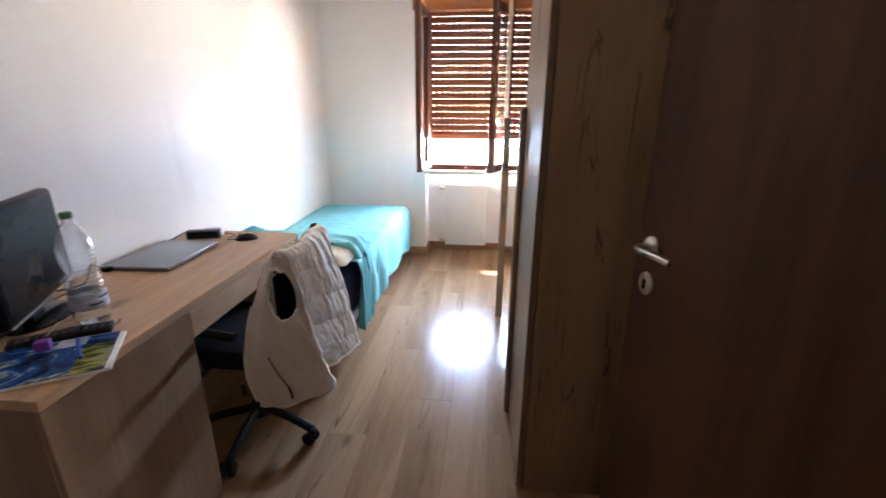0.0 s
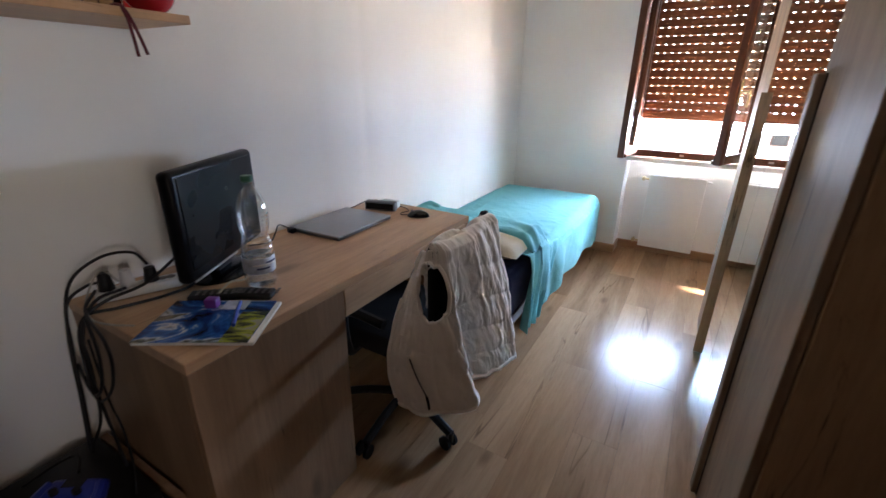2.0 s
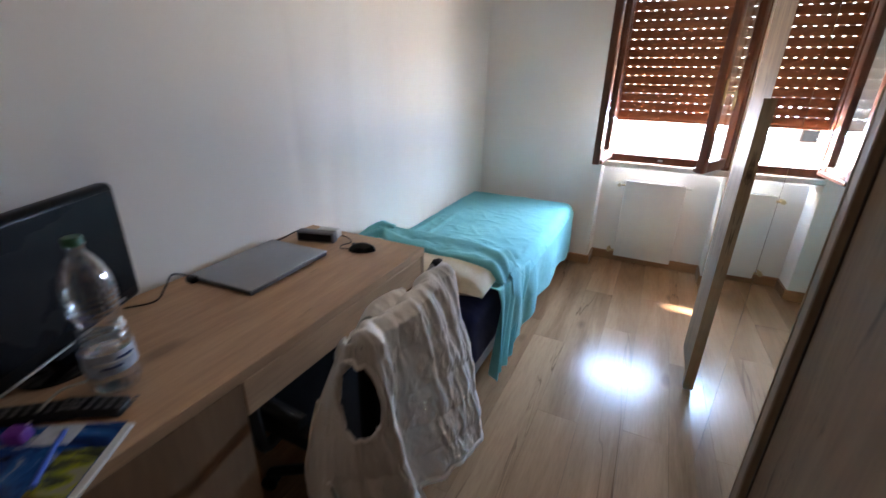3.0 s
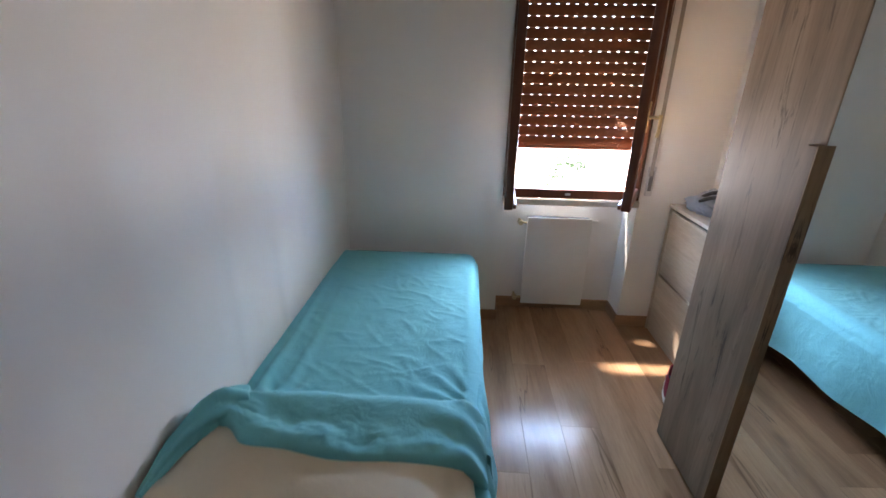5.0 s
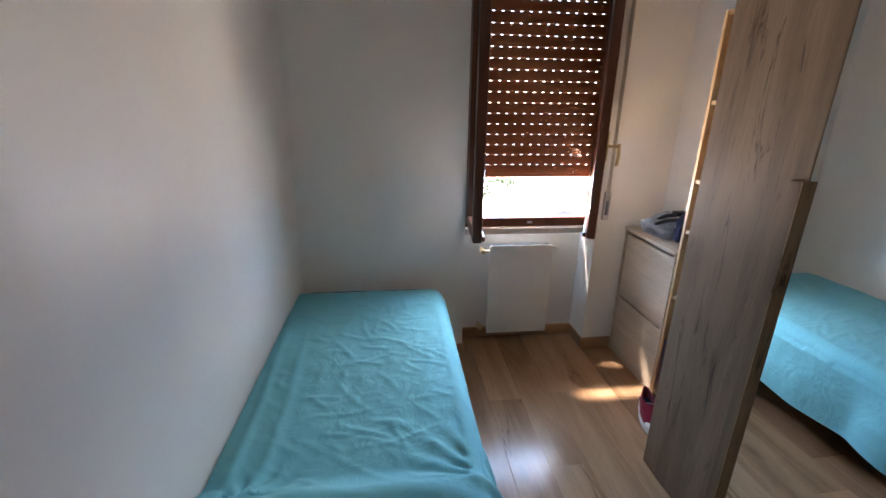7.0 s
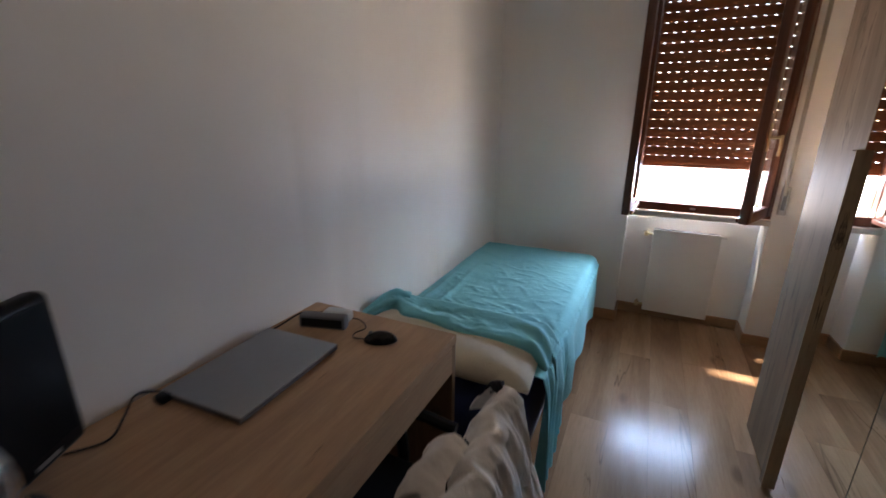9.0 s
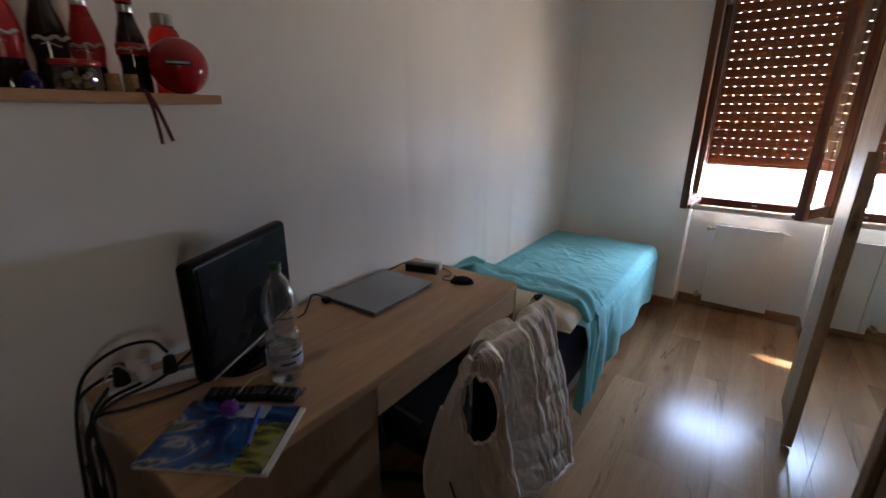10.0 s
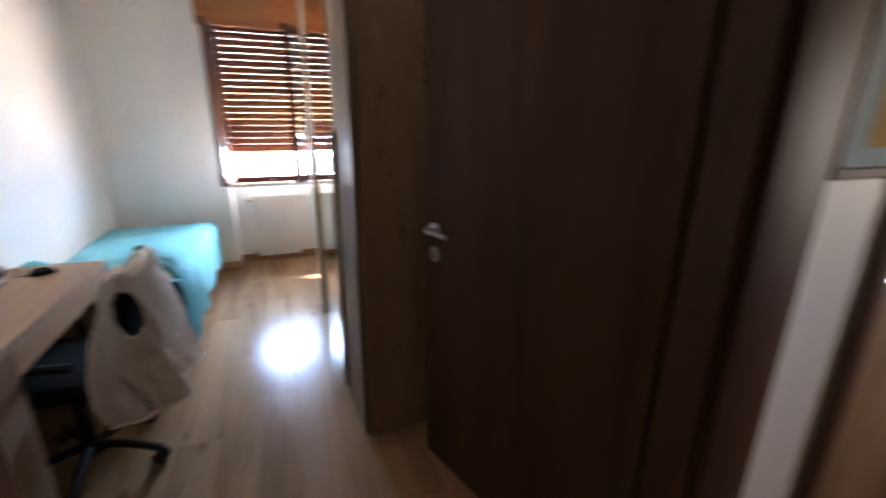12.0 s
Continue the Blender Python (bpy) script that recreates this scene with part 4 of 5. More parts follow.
part("pocket_welt", tube([(x - 0.006, y + 0.001, z) for x, y, z in zp], 0.0055), M_VEST, vs, "raised pocket welt")
part("zip", tube([(x + 0.004, y - 0.003, z - 0.004) for x, y, z in zp], 0.0026), M_GREY, vs, "dark pocket zip")
part("zip_pull", tube([(-0.524, 1.007, 0.458), (-0.518, 1.006, 0.440), (-0.516, 1.009, 0.415)], 0.0042), M_BLACK, vs)

near = Vector((0.0, 0.25, 1.33))
vs.matrix_basis = Matrix.Translation(near) @ Matrix.Scale(0.968, 4) @ Matrix.Translation(-near) @ vs.matrix_basis

# ---- more things on the desk ----
M_PET = bpy.data.materials.new("clear_plastic")
M_PET.use_nodes = True
nt = M_PET.node_tree
nt.nodes.remove(nt.nodes["Principled BSDF"])
tr, gl, mx, lw = (nt.nodes.new(k) for k in ("ShaderNodeBsdfTransparent", "ShaderNodeBsdfGlossy", "ShaderNodeMixShader", "ShaderNodeLayerWeight"))
tr.inputs[0].default_value, gl.inputs[0].default_value, gl.inputs["Roughness"].default_value, lw.inputs[0].default_value = (0.93, 0.96, 0.975, 1), (0.95, 0.97, 1, 1), 0.07, 0.56
for a, b in ((lw.outputs["Facing"], mx.inputs[0]), (tr.outputs[0], mx.inputs[1]), (gl.outputs[0], mx.inputs[2]), (mx.outputs[0], nt.nodes["Material Output"].inputs[0])):
    nt.links.new(a, b)
df, m2 = nt.nodes.new("ShaderNodeBsdfTranslucent"), nt.nodes.new("ShaderNodeMixShader")
df.inputs[0].default_value, m2.inputs[0].default_value = (0.9, 0.93, 0.96, 1), 0.015
for a, b in ((mx.outputs[0], m2.inputs[1]), (df.outputs[0], m2.inputs[2]), (m2.outputs[0], nt.nodes["Material Output"].inputs[0])):
    nt.links.new(a, b)
M_WATER = glass("water", (0.95, 0.98, 1.0), 0.0, 1.33)
M_LABEL = speckle("bottle_label", (0.55, 0.62, 0.72), 0.4, 0.35, 60)
M_GREEN = speckle("green_cap", (0.01, 0.10, 0.045), 0.4)
bot = thing("water_bottle", (-1.005, 0.872, DTOP), "clear plastic water bottle with a green cap, nearly empty", "bottle")
prof = [(0.0, 0.006), (0.03, 0.0), (0.040, 0.006), (0.043, 0.016)]
for i in range(5):
    z = 0.022 + i * 0.004
    prof.append((0.0435 - 0.002 * (i % 2), z))
prof += [(0.0425, 0.045), (0.0425, 0.100)]
for i in range(11):
    z = 0.106 + i * 0.0105
    waist = 0.0425 - 0.0085 * math.exp(-((z - 0.150) / 0.020) ** 2)
    prof += [(waist - 0.0022, z), (waist, z + 0.0035), (waist, z + 0.0065)]
prof += [(0.0415, 0.226), (0.0385, 0.244), (0.031, 0.266), (0.021, 0.284), (0.0135, 0.292), (0.0135, 0.304), (0.016, 0.305), (0.016, 0.308), (0.0135, 0.309)]
p = part("body", lathe(prof, 36), M_PET, bot, local=True, smooth=80)
p.visible_shadow = False
part("water", lathe([(0, 0.009), (0.038, 0.009), (0.0415, 0.02), (0.0418, 0.084), (0, 0.084)], 32), M_WATER, bot, local=True)
part("label", lathe([(0.0438, 0.052), (0.0442, 0.053), (0.0442, 0.096), (0.0438, 0.097)], 36), M_LABEL, bot, "pale blue printed label", local=True)
for z, a0, a1, m in ((0.078, -1.0, 0.5, M_WHITE), (0.068, -0.8, 0.0, M_NAVY), (0.084, -0.2, 0.55, M_NAVY)):
    part("label_bar", tube([(0.0443 * math.cos(a0 + (a1 - a0) * k / 6), 0.0443 * math.sin(a0 + (a1 - a0) * k / 6), z) for k in range(7)], 0.0026, 6, 3), m, bot, local=True)
part("cap", lathe([(0, 0.322), (0.014, 0.322), (0.0155, 0.319), (0.0155, 0.306), (0.014, 0.305)], 24), M_GREEN, bot, "dark green screw cap", local=True)

M_COVER = mat("coast_photo", (0.1, 0.2, 0.5), 0.22)
v = coords(M_COVER, (0.75, 1.3, 1))
n1 = grain(M_COVER, v, 7, 6, 0.62, 1.1)
c1 = ramp(M_COVER, n1, [(0.38, (0.006, 0.010, 0.035)), (0.46, (0.008, 0.035, 0.16)), (0.52, (0.02, 0.11, 0.36)), (0.555, (0.45, 0.50, 0.55)), (0.585, (0.04, 0.05, 0.055)), (0.64, (0.18, 0.17, 0.12))])
link(M_COVER, c1, bsdf(M_COVER).inputs["Base Color"])
M_MEADOW = mat("meadow_photo", (0.2, 0.25, 0.03), 0.25)
link(M_MEADOW, ramp(M_MEADOW, grain(M_MEADOW, coords(M_MEADOW, (0.6, 1.6, 1)), 22, 5, 0.65, 1.0), [(0.38, (0.015, 0.02, 0.02)), (0.47, (0.10, 0.11, 0.04)), (0.54, (0.34, 0.38, 0.02)), (0.62, (0.30, 0.30, 0.22))]), bsdf(M_MEADOW).inputs["Base Color"])
M_SKYP = speckle("cloud_photo", (0.55, 0.62, 0.72), 0.25, 0.5, 18)
M_PAPER = speckle("page_edges", (0.78, 0.77, 0.73), 0.7, 0.15, 300)
mag = thing("magazine", (-0.930, 0.665, DTOP), "travel magazine with a blue coast photograph, lying at the desk's corner", "magazine", rz=32.0)
tagged(mag, "glossy travel magazine with a blue coast photograph")
part("page_block", boxed(-0.131, 0.140, -0.097, 0.097, 0.001, 0.009, 0.001), M_PAPER, mag, "white page edges", local=True)
part("cover", boxed(-0.133, 0.128, -0.099, 0.099, 0.0095, 0.0103), M_COVER, mag, local=True)
part("cover_meadow", boxed(0.062, 0.127, -0.098, 0.040, 0.0106, 0.0110), M_MEADOW, mag, "green meadow photograph", local=True)
part("cover_clouds", boxed(0.0, 0.062, 0.052, 0.098, 0.0106, 0.0110), M_SKYP, mag, "pale cloud photograph", local=True)

M_PEN = speckle("blue_plastic", (0.02, 0.08, 0.42), 0.3)
single("pen", tube([(-0.849, 0.672, 0.768), (-0.895, 0.713, 0.7685), (-0.935, 0.752, 0.768)], 0.0045, 10), M_PEN, "blue plastic ballpoint pen lying on the magazine", "pen")
M_PURPLE = speckle("purple_plastic", (0.16, 0.03, 0.28), 0.45)
bm = boxed(-0.016, 0.016, -0.013, 0.013, 0, 0.024, 0.004, 2)
bm.transform(pose(-0.985, 0.708, 0.7615, 0, 0, 30))
single("sharpener", bm, M_PURPLE, "small purple plastic sharpener on the magazine", "sharpener")


def remote(x, y, rz, length, label):
    root = thing("remote_control", (x, y, DTOP), label, "remote control", "remote controls", rz)
    part("shell", boxed(-length / 2, length / 2, -0.023, 0.023, 0.001, 0.020, 0.007, 3), M_BLACK, root, local=True)
    for i in range(7):
        for j in range(3):
            part("button", boxed(-length / 2 + 0.02 + i * 0.018, -length / 2 + 0.029 + i * 0.018, -0.015 + j * 0.012, -0.008 + j * 0.012, 0.0203, 0.0225, 0.001), M_GREY, root, local=True)
    return root


remote(-1.025, 0.762, 40, 0.17, "black television remote control lying beside the magazine")
remote(-0.965, 0.808, 30, 0.12, "short black remote control lying beside the water bottle")

ms = thing("mouse", (-1.005, 1.694, DTOP), "black wired computer mouse on the desk", "mouse", rz=28)
bm = ball(bmesh.new(), (0, 0, 0), 1, (0.050, 0.029, 0.032), 28, 16)
bmesh.ops.bisect_plane(bm, geom=bm.verts[:] + bm.edges[:] + bm.faces[:], plane_co=(0, 0, 0.002), plane_no=(0, 0, -1), clear_outer=True)
part("shell", bm, M_GLOSS, ms, local=True, smooth=60)
part("wheel", cyl(bmesh.new(), (-0.028, -0.004, 0.026), (-0.028, 0.004, 0.026), 0.007), M_GREY, ms, local=True)
part("cord", tube([(-1.045, 1.673, 0.758), (-1.085, 1.672, 0.754), (-1.10, 1.70, 0.753), (-1.09, 1.74, 0.753), (-1.14, 1.775, 0.754), (-1.20, 1.77, 0.753)], 0.0018, 6), M_BLACK, ms)

ad = thing("speaker_bar", (-1.215, 1.695, DTOP), "small grey speaker bar on the desk by the wall", "speaker", rz=16)
part("shell", boxed(-0.075, 0.075, -0.019, 0.019, 0, 0.042, 0.006, 2), M_GREY, ad, local=True)
part("grille", boxed(-0.066, 0.066, -0.0205, -0.0185, 0.008, 0.035), M_BLACK, ad, local=True)
hb = thing("white_adapter", (-1.205, 1.752, DTOP), "white plastic power adapter behind the speaker bar", "adapter", rz=12)
part("shell", boxed(-0.045, 0.045, -0.022, 0.022, 0, 0.036, 0.010, 3), M_WHITE, hb, local=True)
part("cord", tube([(-1.26, 1.74, 0.77), (-1.31, 1.70, 0.775), (-1.335, 1.62, 0.757), (-1.345, 1.50, 0.754)], 0.0025, 6), M_BLACK, hb)
single("charger_cable", tube([(-1.30, 1.285, 0.762), (-1.33, 1.26, 0.757), (-1.32, 1.20, 0.79), (-1.29, 1.155, 0.775), (-1.27, 1.11, 0.757), (-1.31, 1.05, 0.754)], 0.0028, 6), M_BLACK, "black charging cable plugged into the laptop", "cable")
single("charger_plug", boxed(-1.315, -1.285, 1.228, 1.254, 0.752, 0.770, 0.004, 2), M_BLACK, "black plug at the laptop's corner", "plug")

ps = thing("power_strip", (-1.25, 0.665, DTOP), "white multi-socket power strip loaded with plugs", "power strip", rz=68)
part("body", boxed(-0.10, 0.10, -0.027, 0.027, 0, 0.028, 0.007, 2), M_WHITE, ps, local=True)
for i, m, h in ((-0.072, M_BLACK, 0.05), (-0.025, M_WHITE, 0.045), (0.030, M_BLACK, 0.04)):
    part("plug", cyl(bmesh.new(), (i, 0, 0.0285), (i, 0, 0.0285 + h), 0.019, 0.013), m, ps, local=True)
for i in (0.065, 0.085):
    part("socket", cyl(bmesh.new(), (i - 0.01, 0, 0.0275), (i - 0.01, 0, 0.0295), 0.012), M_GREY, ps, local=True)
CABLES = [
    ("black", 0.0042, [(-1.262, 0.70, 0.82), (-1.262, 0.67, 0.865), (-1.275, 0.60, 0.87), (-1.29, 0.53, 0.82), (-1.285, 0.495, 0.70), (-1.285, 0.475, 0.50), (-1.275, 0.455, 0.345)]),
    ("black", 0.0042, [(-1.285, 0.595, 0.80), (-1.29, 0.56, 0.80), (-1.285, 0.51, 0.77), (-1.275, 0.490, 0.66), (-1.27, 0.475, 0.50), (-1.26, 0.455, 0.345)]),
    ("black", 0.0042, [(-1.235, 0.835, 0.87), (-1.215, 0.76, 0.835), (-1.205, 0.66, 0.79), (-1.215, 0.565, 0.775), (-1.22, 0.505, 0.735), (-1.215, 0.488, 0.63), (-1.17, 0.475, 0.565), (-1.12, 0.480, 0.61), (-1.13, 0.495, 0.69), (-1.19, 0.510, 0.76)]),
    ("black", 0.0042, [(-1.20, 0.82, 0.80), (-1.17, 0.77, 0.757), (-1.16, 0.68, 0.757), (-1.19, 0.58, 0.757), (-1.22, 0.52, 0.752), (-1.235, 0.50, 0.68), (-1.20, 0.490, 0.52), (-1.13, 0.480, 0.345)]),
    ("black", 0.0040, [(-1.22, 0.62, 0.79), (-1.20, 0.54, 0.79), (-1.19, 0.495, 0.72), (-1.19, 0.49, 0.628), (-1.24, 0.49, 0.45), (-1.29, 0.47, 0.345)]),
    ("black", 0.0040, [(-1.24, 0.56, 0.80), (-1.14, 0.50, 0.80), (-1.06, 0.492, 0.75), (-1.05, 0.49, 0.69), (-1.10, 0.49, 0.60), (-1.20, 0.492, 0.52), (-1.27, 0.495, 0.53), (-1.29, 0.495, 0.60)]),
    ("black", 0.0030, [(-1.20, 0.505, 0.70), (-1.16, 0.495, 0.55), (-1.11, 0.49, 0.47), (-1.05, 0.47, 0.40), (-1.02, 0.45, 0.345)]),
    ("white", 0.0025, [(-1.255, 0.62, 0.80), (-1.235, 0.58, 0.85), (-1.22, 0.53, 0.79), (-1.19, 0.52, 0.755), (-1.13, 0.53, 0.753), (-1.07, 0.56, 0.753)]),
    ("white", 0.0028, [(-1.02, 0.73, 0.758), (-1.03, 0.79, 0.785), (-1.04, 0.85, 0.775), (-1.09, 0.90, 0.82), (-1.15, 0.90, 0.80)]),
]
M_CORD = speckle("cream_cord", (0.42, 0.39, 0.33), 0.5)
for tone, r, pts in CABLES:
    single("power_cable" if tone == "black" else "data_cable", tube(pts, r, 7), M_BLACK if tone == "black" else M_CORD,
           "black power cable drooping off the desk's end" if tone == "black" else "thin cream cable lying on the desk", "cable", "cables at the desk")

# ---- low unit beside the desk ----
lu = thing("low_unit", (-1.08, 0.30, 0), "low oak unit with a dark top beside the desk", "cabinet")
LX1, LY0, LY1, LZ = -0.945, 0.13, 0.522, 0.315
part("side_panel", boxed(XW + 0.016, LX1, LY1 - 0.02, LY1, 0, LZ, 0.002), M_OAK_SHADED, lu)
part("side_panel", boxed(XW + 0.016, LX1, LY0, LY0 + 0.02, 0, LZ, 0.002), M_OAK_SHADED, lu)
part("front", boxed(LX1 - 0.02, LX1, LY0 + 0.02, LY1 - 0.02, 0.02, LZ, 0.002), M_OAK_SHADED, lu)
part("top", boxed(XW + 0.016, LX1 - 0.021, LY0 + 0.021, LY1 - 0.021, LZ - 0.03, LZ - 0.012, 0.002), M_GLOSS, lu, "glossy black inset top")
bg = thing("console_box", (-1.12, 0.30, LZ - 0.012), "flat black games console on the low unit", "games console")
part("shell", boxed(-1.325, -0.985, 0.165, 0.490, LZ - 0.012, LZ + 0.028, 0.006, 2), M_BLACK, bg)
part("vent_strip", boxed(-0.9855, -0.9825, 0.18, 0.47, LZ + 0.004, LZ + 0.010), M_GLOSS, bg)
M_PAD = speckle("cobalt_plastic", (0.015, 0.035, 0.34), 0.35)
gp = thing("game_controller", (-1.13, 0.365, LZ + 0.028), "cobalt blue wireless game controller on the console", "game controller", rz=35)
bm = boxed(-0.06, 0.06, -0.030, 0.030, 0.010, 0.042, 0.012, 3)
part("body", bm, M_PAD, gp, local=True)
for sx in (-1, 1):
    part("grip", tube([(sx * 0.058, 0.018, 0.030), (sx * 0.070, -0.02, 0.024), (sx * 0.078, -0.062, 0.017)], 0.0165, 10), M_PAD, gp, local=True)
    part("thumbstick", cyl(bmesh.new(), (sx * 0.026, -0.016, 0.042), (sx * 0.026, -0.016, 0.054), 0.009), M_BLACK, gp, local=True)
part("touch_pad", boxed(-0.024, 0.024, 0.0, 0.026, 0.0425, 0.0435), M_BLACK, gp, local=True)
single("controller_cable", tube([(-1.19, 0.40, LZ + 0.05), (-1.25, 0.42, LZ + 0.055), (-1.29, 0.38, LZ + 0.034), (-1.28, 0.31, LZ + 0.032)], 0.003, 6), M_BLACK, "thin black cable of the game controller", "cable")

# ---- wall shelf and its bottles ----
SX, SY1, SZ = -1.098, 0.852, 1.449
shelf = thing("wall_shelf", (-1.23, 0.45, SZ), "plain light oak wall shelf crowded with bottles", "shelf")
part("board", boxed(XW, SX, 0.13, SY1, SZ - 0.019, SZ, 0.0015), M_OAK, shelf)
M_RED = speckle("red_enamel", (0.40, 0.012, 0.018), 0.28, 0.1, 40)
M_COLA = speckle("dark_cola_glass", (0.014, 0.008, 0.007), 0.08, 0.1, 20)
M_BLUEG = speckle("cobalt_glass", (0.006, 0.007, 0.085), 0.12)
M_MARK = speckle("faded_print", (0.46, 0.42, 0.40), 0.5, 0.15, 90)
M_CORK = speckle("cork", (0.36, 0.21, 0.10), 0.9, 0.4, 220, 0, 0.6)
M_REDGLASS = glass("red_glass", (0.85, 0.02, 0.02), 0.05)


def soda(x, y, body, cap, scale, mark, band=None, label="", lean=0):
    """A waisted drinks bottle with crown cap and a plain pale wave for its lettering."""
    root = thing("soda_bottle", (x, y, SZ), label, "bottle", "bottles on the shelf", -19 + lean)
    s = scale
    part("body", lathe([(r * s, z * s) for r, z in ((0, 0.001), (0.024, 0.0), (0.0285, 0.004), (0.029, 0.03), (0.0265, 0.052), (0.0262, 0.062), (0.0298, 0.085), (0.0298, 0.10), (0.026, 0.122), (0.019, 0.145), (0.0145, 0.165), (0.0135, 0.182), (0.0150, 0.184), (0.0150, 0.190), (0, 0.190))], 26), body, root, local=True, smooth=60)
    part("cap", lathe([(0.0158 * s, 0.188 * s), (0.0165 * s, 0.190 * s), (0.0155 * s, 0.197 * s), (0, 0.1985 * s)], 20), cap, root, local=True)
    part("collar", lathe([(0.0140 * s, 0.168 * s), (0.0152 * s, 0.170 * s), (0.0150 * s, 0.183 * s), (0.0138 * s, 0.184 * s)], 20), M_STEEL, root, local=True)
    if band:
        part("label_band", lathe([(0.0299 * s, 0.082 * s), (0.0306 * s, 0.083 * s), (0.0306 * s, 0.104 * s), (0.0285 * s, 0.107 * s)], 26), band, root, local=True)
    if mark:
        z0, tall, w = (0.093, 0.003, 0.0014) if band else (0.090, 0.0045, 0.0016)
        pts = []
        for k in range(13):
            a = -0.95 + 1.9 * k / 12
            rr = 0.0310 * s
            pts.append((rr * math.cos(a), rr * math.sin(a), s * (z0 + 0.6 * tall * math.sin(k * 1.25) + 0.004 * k / 12)))
        part("wave_mark", tube(pts, 1.9 * w * s, 8, 4), M_MARK, root, "pale wavy lettering shape", local=True)
        part("underline", tube([(q[0], q[1], s * (z0 - 0.0095 + 0.0025 * math.sin(0.8 * k))) for k, q in enumerate(pts[2:9])], w * s * 0.6, 6, 3), M_MARK, root, local=True)
    if not band and body is M_RED:
        part("printed_band", lathe([(0.0284 * s, 0.004 * s), (0.0292 * s, 0.005 * s), (0.0294 * s, 0.03 * s), (0.0270 * s, 0.051 * s), (0.0264 * s, 0.053 * s)], 26), M_COLA, root, "dark printed foot", local=True)
    return root


soda(-1.235, 0.412, M_RED, M_BLACK, 1.0, True, None, "red enamelled drinks bottle with a pale wavy mark")
soda(-1.265, 0.488, M_RED, M_RED, 1.12, True, None, "large red drinks bottle with a pale wavy mark")
soda(-1.245, 0.546, M_RED, M_RED, 1.04, True, None, "red enamelled drinks bottle with a pale wavy mark")
soda(-1.245, 0.612, M_COLA, M_RED, 1.02, True, None, "black drinks bottle with a red crown cap", 20)
soda(-1.262, 0.676, M_RED, M_RED, 0.97, True, None, "small red drinks bottle with a pale wavy mark")
soda(-1.250, 0.751, M_COLA, M_RED, 0.96, True, M_RED, "dark cola bottle with a red label band")
fl = thing("flask", (-1.285, 0.836, SZ), "translucent red drinking flask with a steel cap", "flask", rz=-19)
part("body", lathe([(0, 0.001), (0.030, 0.0), (0.033, 0.006), (0.033, 0.128), (0.028, 0.143), (0.021, 0.150), (0, 0.151)], 28), M_REDGLASS, fl, local=True)
part("cap", lathe([(0.020, 0.151), (0.0225, 0.152), (0.0225, 0.176), (0.020, 0.178), (0, 0.178)], 24), M_STEEL, fl, "steel screw cap", local=True)
part("lettering_bar", boxed(0.0325, 0.0345, -0.016, 0.012, 0.085, 0.100), M_BLACK, fl, local=True)
bl = thing("red_ball", (-1.195, 0.817, SZ), "glossy red ball with a small dark name plate", "ball", rz=-25)
part("body", ball(bmesh.new(), (0, 0, 0.060), 0.0580, (1, 1, 1.02), 36, 20), speckle("red_lacquer", (0.36, 0.010, 0.018), 0.12, 0.05, 20), bl, local=True, smooth=80)
part("name_plate", tube([(0.0572 * math.cos(a), 0.0572 * math.sin(a), 0.064) for a in (-0.42, -0.2, 0.0, 0.2, 0.42)], 0.0055, 6), M_BLACK, bl, local=True)
part("lettering_bar", tube([(0.0617 * math.cos(a), 0.0617 * math.sin(a), 0.064) for a in (-0.36, -0.18, 0.0, 0.18, 0.36)], 0.0022, 6), M_WHITE, bl, local=True)
for y, r in ((0.492, 0.020), (0.552, 0.017)):
    single("glass_dome", lathe([(0, SZ + 0.0005), (r, SZ), (r * 1.05, SZ + r * 0.5), (r * 0.8, SZ + r * 1.3), (r * 0.35, SZ + r * 1.75), (0, SZ + r * 1.85)], 22), M_BLUEG, "small cobalt blue glass dome on the shelf", "ornament", "glass domes").matrix_basis = pose(-1.15, y, 0)
jar = thing("pebble_jar", (-1.165, 0.622, SZ), "low glass jar of pebbles with a red lid", "jar")
g = part("glass", lathe([(0, 0.0), (0.034, 0.0), (0.036, 0.004), (0.036, 0.040), (0.033, 0.044)], 26), M_PET, jar, local=True)
M_PEBBLE = mat("pebble", (0.4, 0.35, 0.28), 0.6)
oi = node(M_PEBBLE, "ShaderNodeObjectInfo")
link(M_PEBBLE, ramp(M_PEBBLE, oi.outputs["Random"], [(0.0, (0.08, 0.07, 0.06)), (0.35, (0.45, 0.34, 0.14)), (0.7, (0.42, 0.42, 0.40)), (1.0, (0.5, 0.25, 0.1))]), bsdf(M_PEBBLE).inputs["Base Color"])
rp = random.Random(9)
for k in range(22):
    a, rr = rp.random() * 6.28, 0.027 * math.sqrt(rp.random())
    part("pebble", ball(bmesh.new(), (rr * math.cos(a), rr * math.sin(a), 0.009 + 0.024 * rp.random()), 0.0075, (1, 0.8, 0.7), 10, 6), M_PEBBLE, jar, local=True)
part("lid", lathe([(0.0, 0.0455), (0.038, 0.0450), (0.0385, 0.047), (0.0385, 0.052), (0.036, 0.054), (0, 0.054)], 26), M_RED, jar, "red screw lid", local=True)
for x, y in ((-1.150, 0.672), (-1.145, 0.700)):
    single("cork", cyl(bmesh.new(), (x, y, SZ), (x, y, SZ + 0.034), 0.0125, 0.0115, 18), M_CORK, "bottle cork standing on the shelf edge", "cork", "corks")
M_RIB = cloth("wine_ribbon", (0.10, 0.010, 0.016), 0.2)
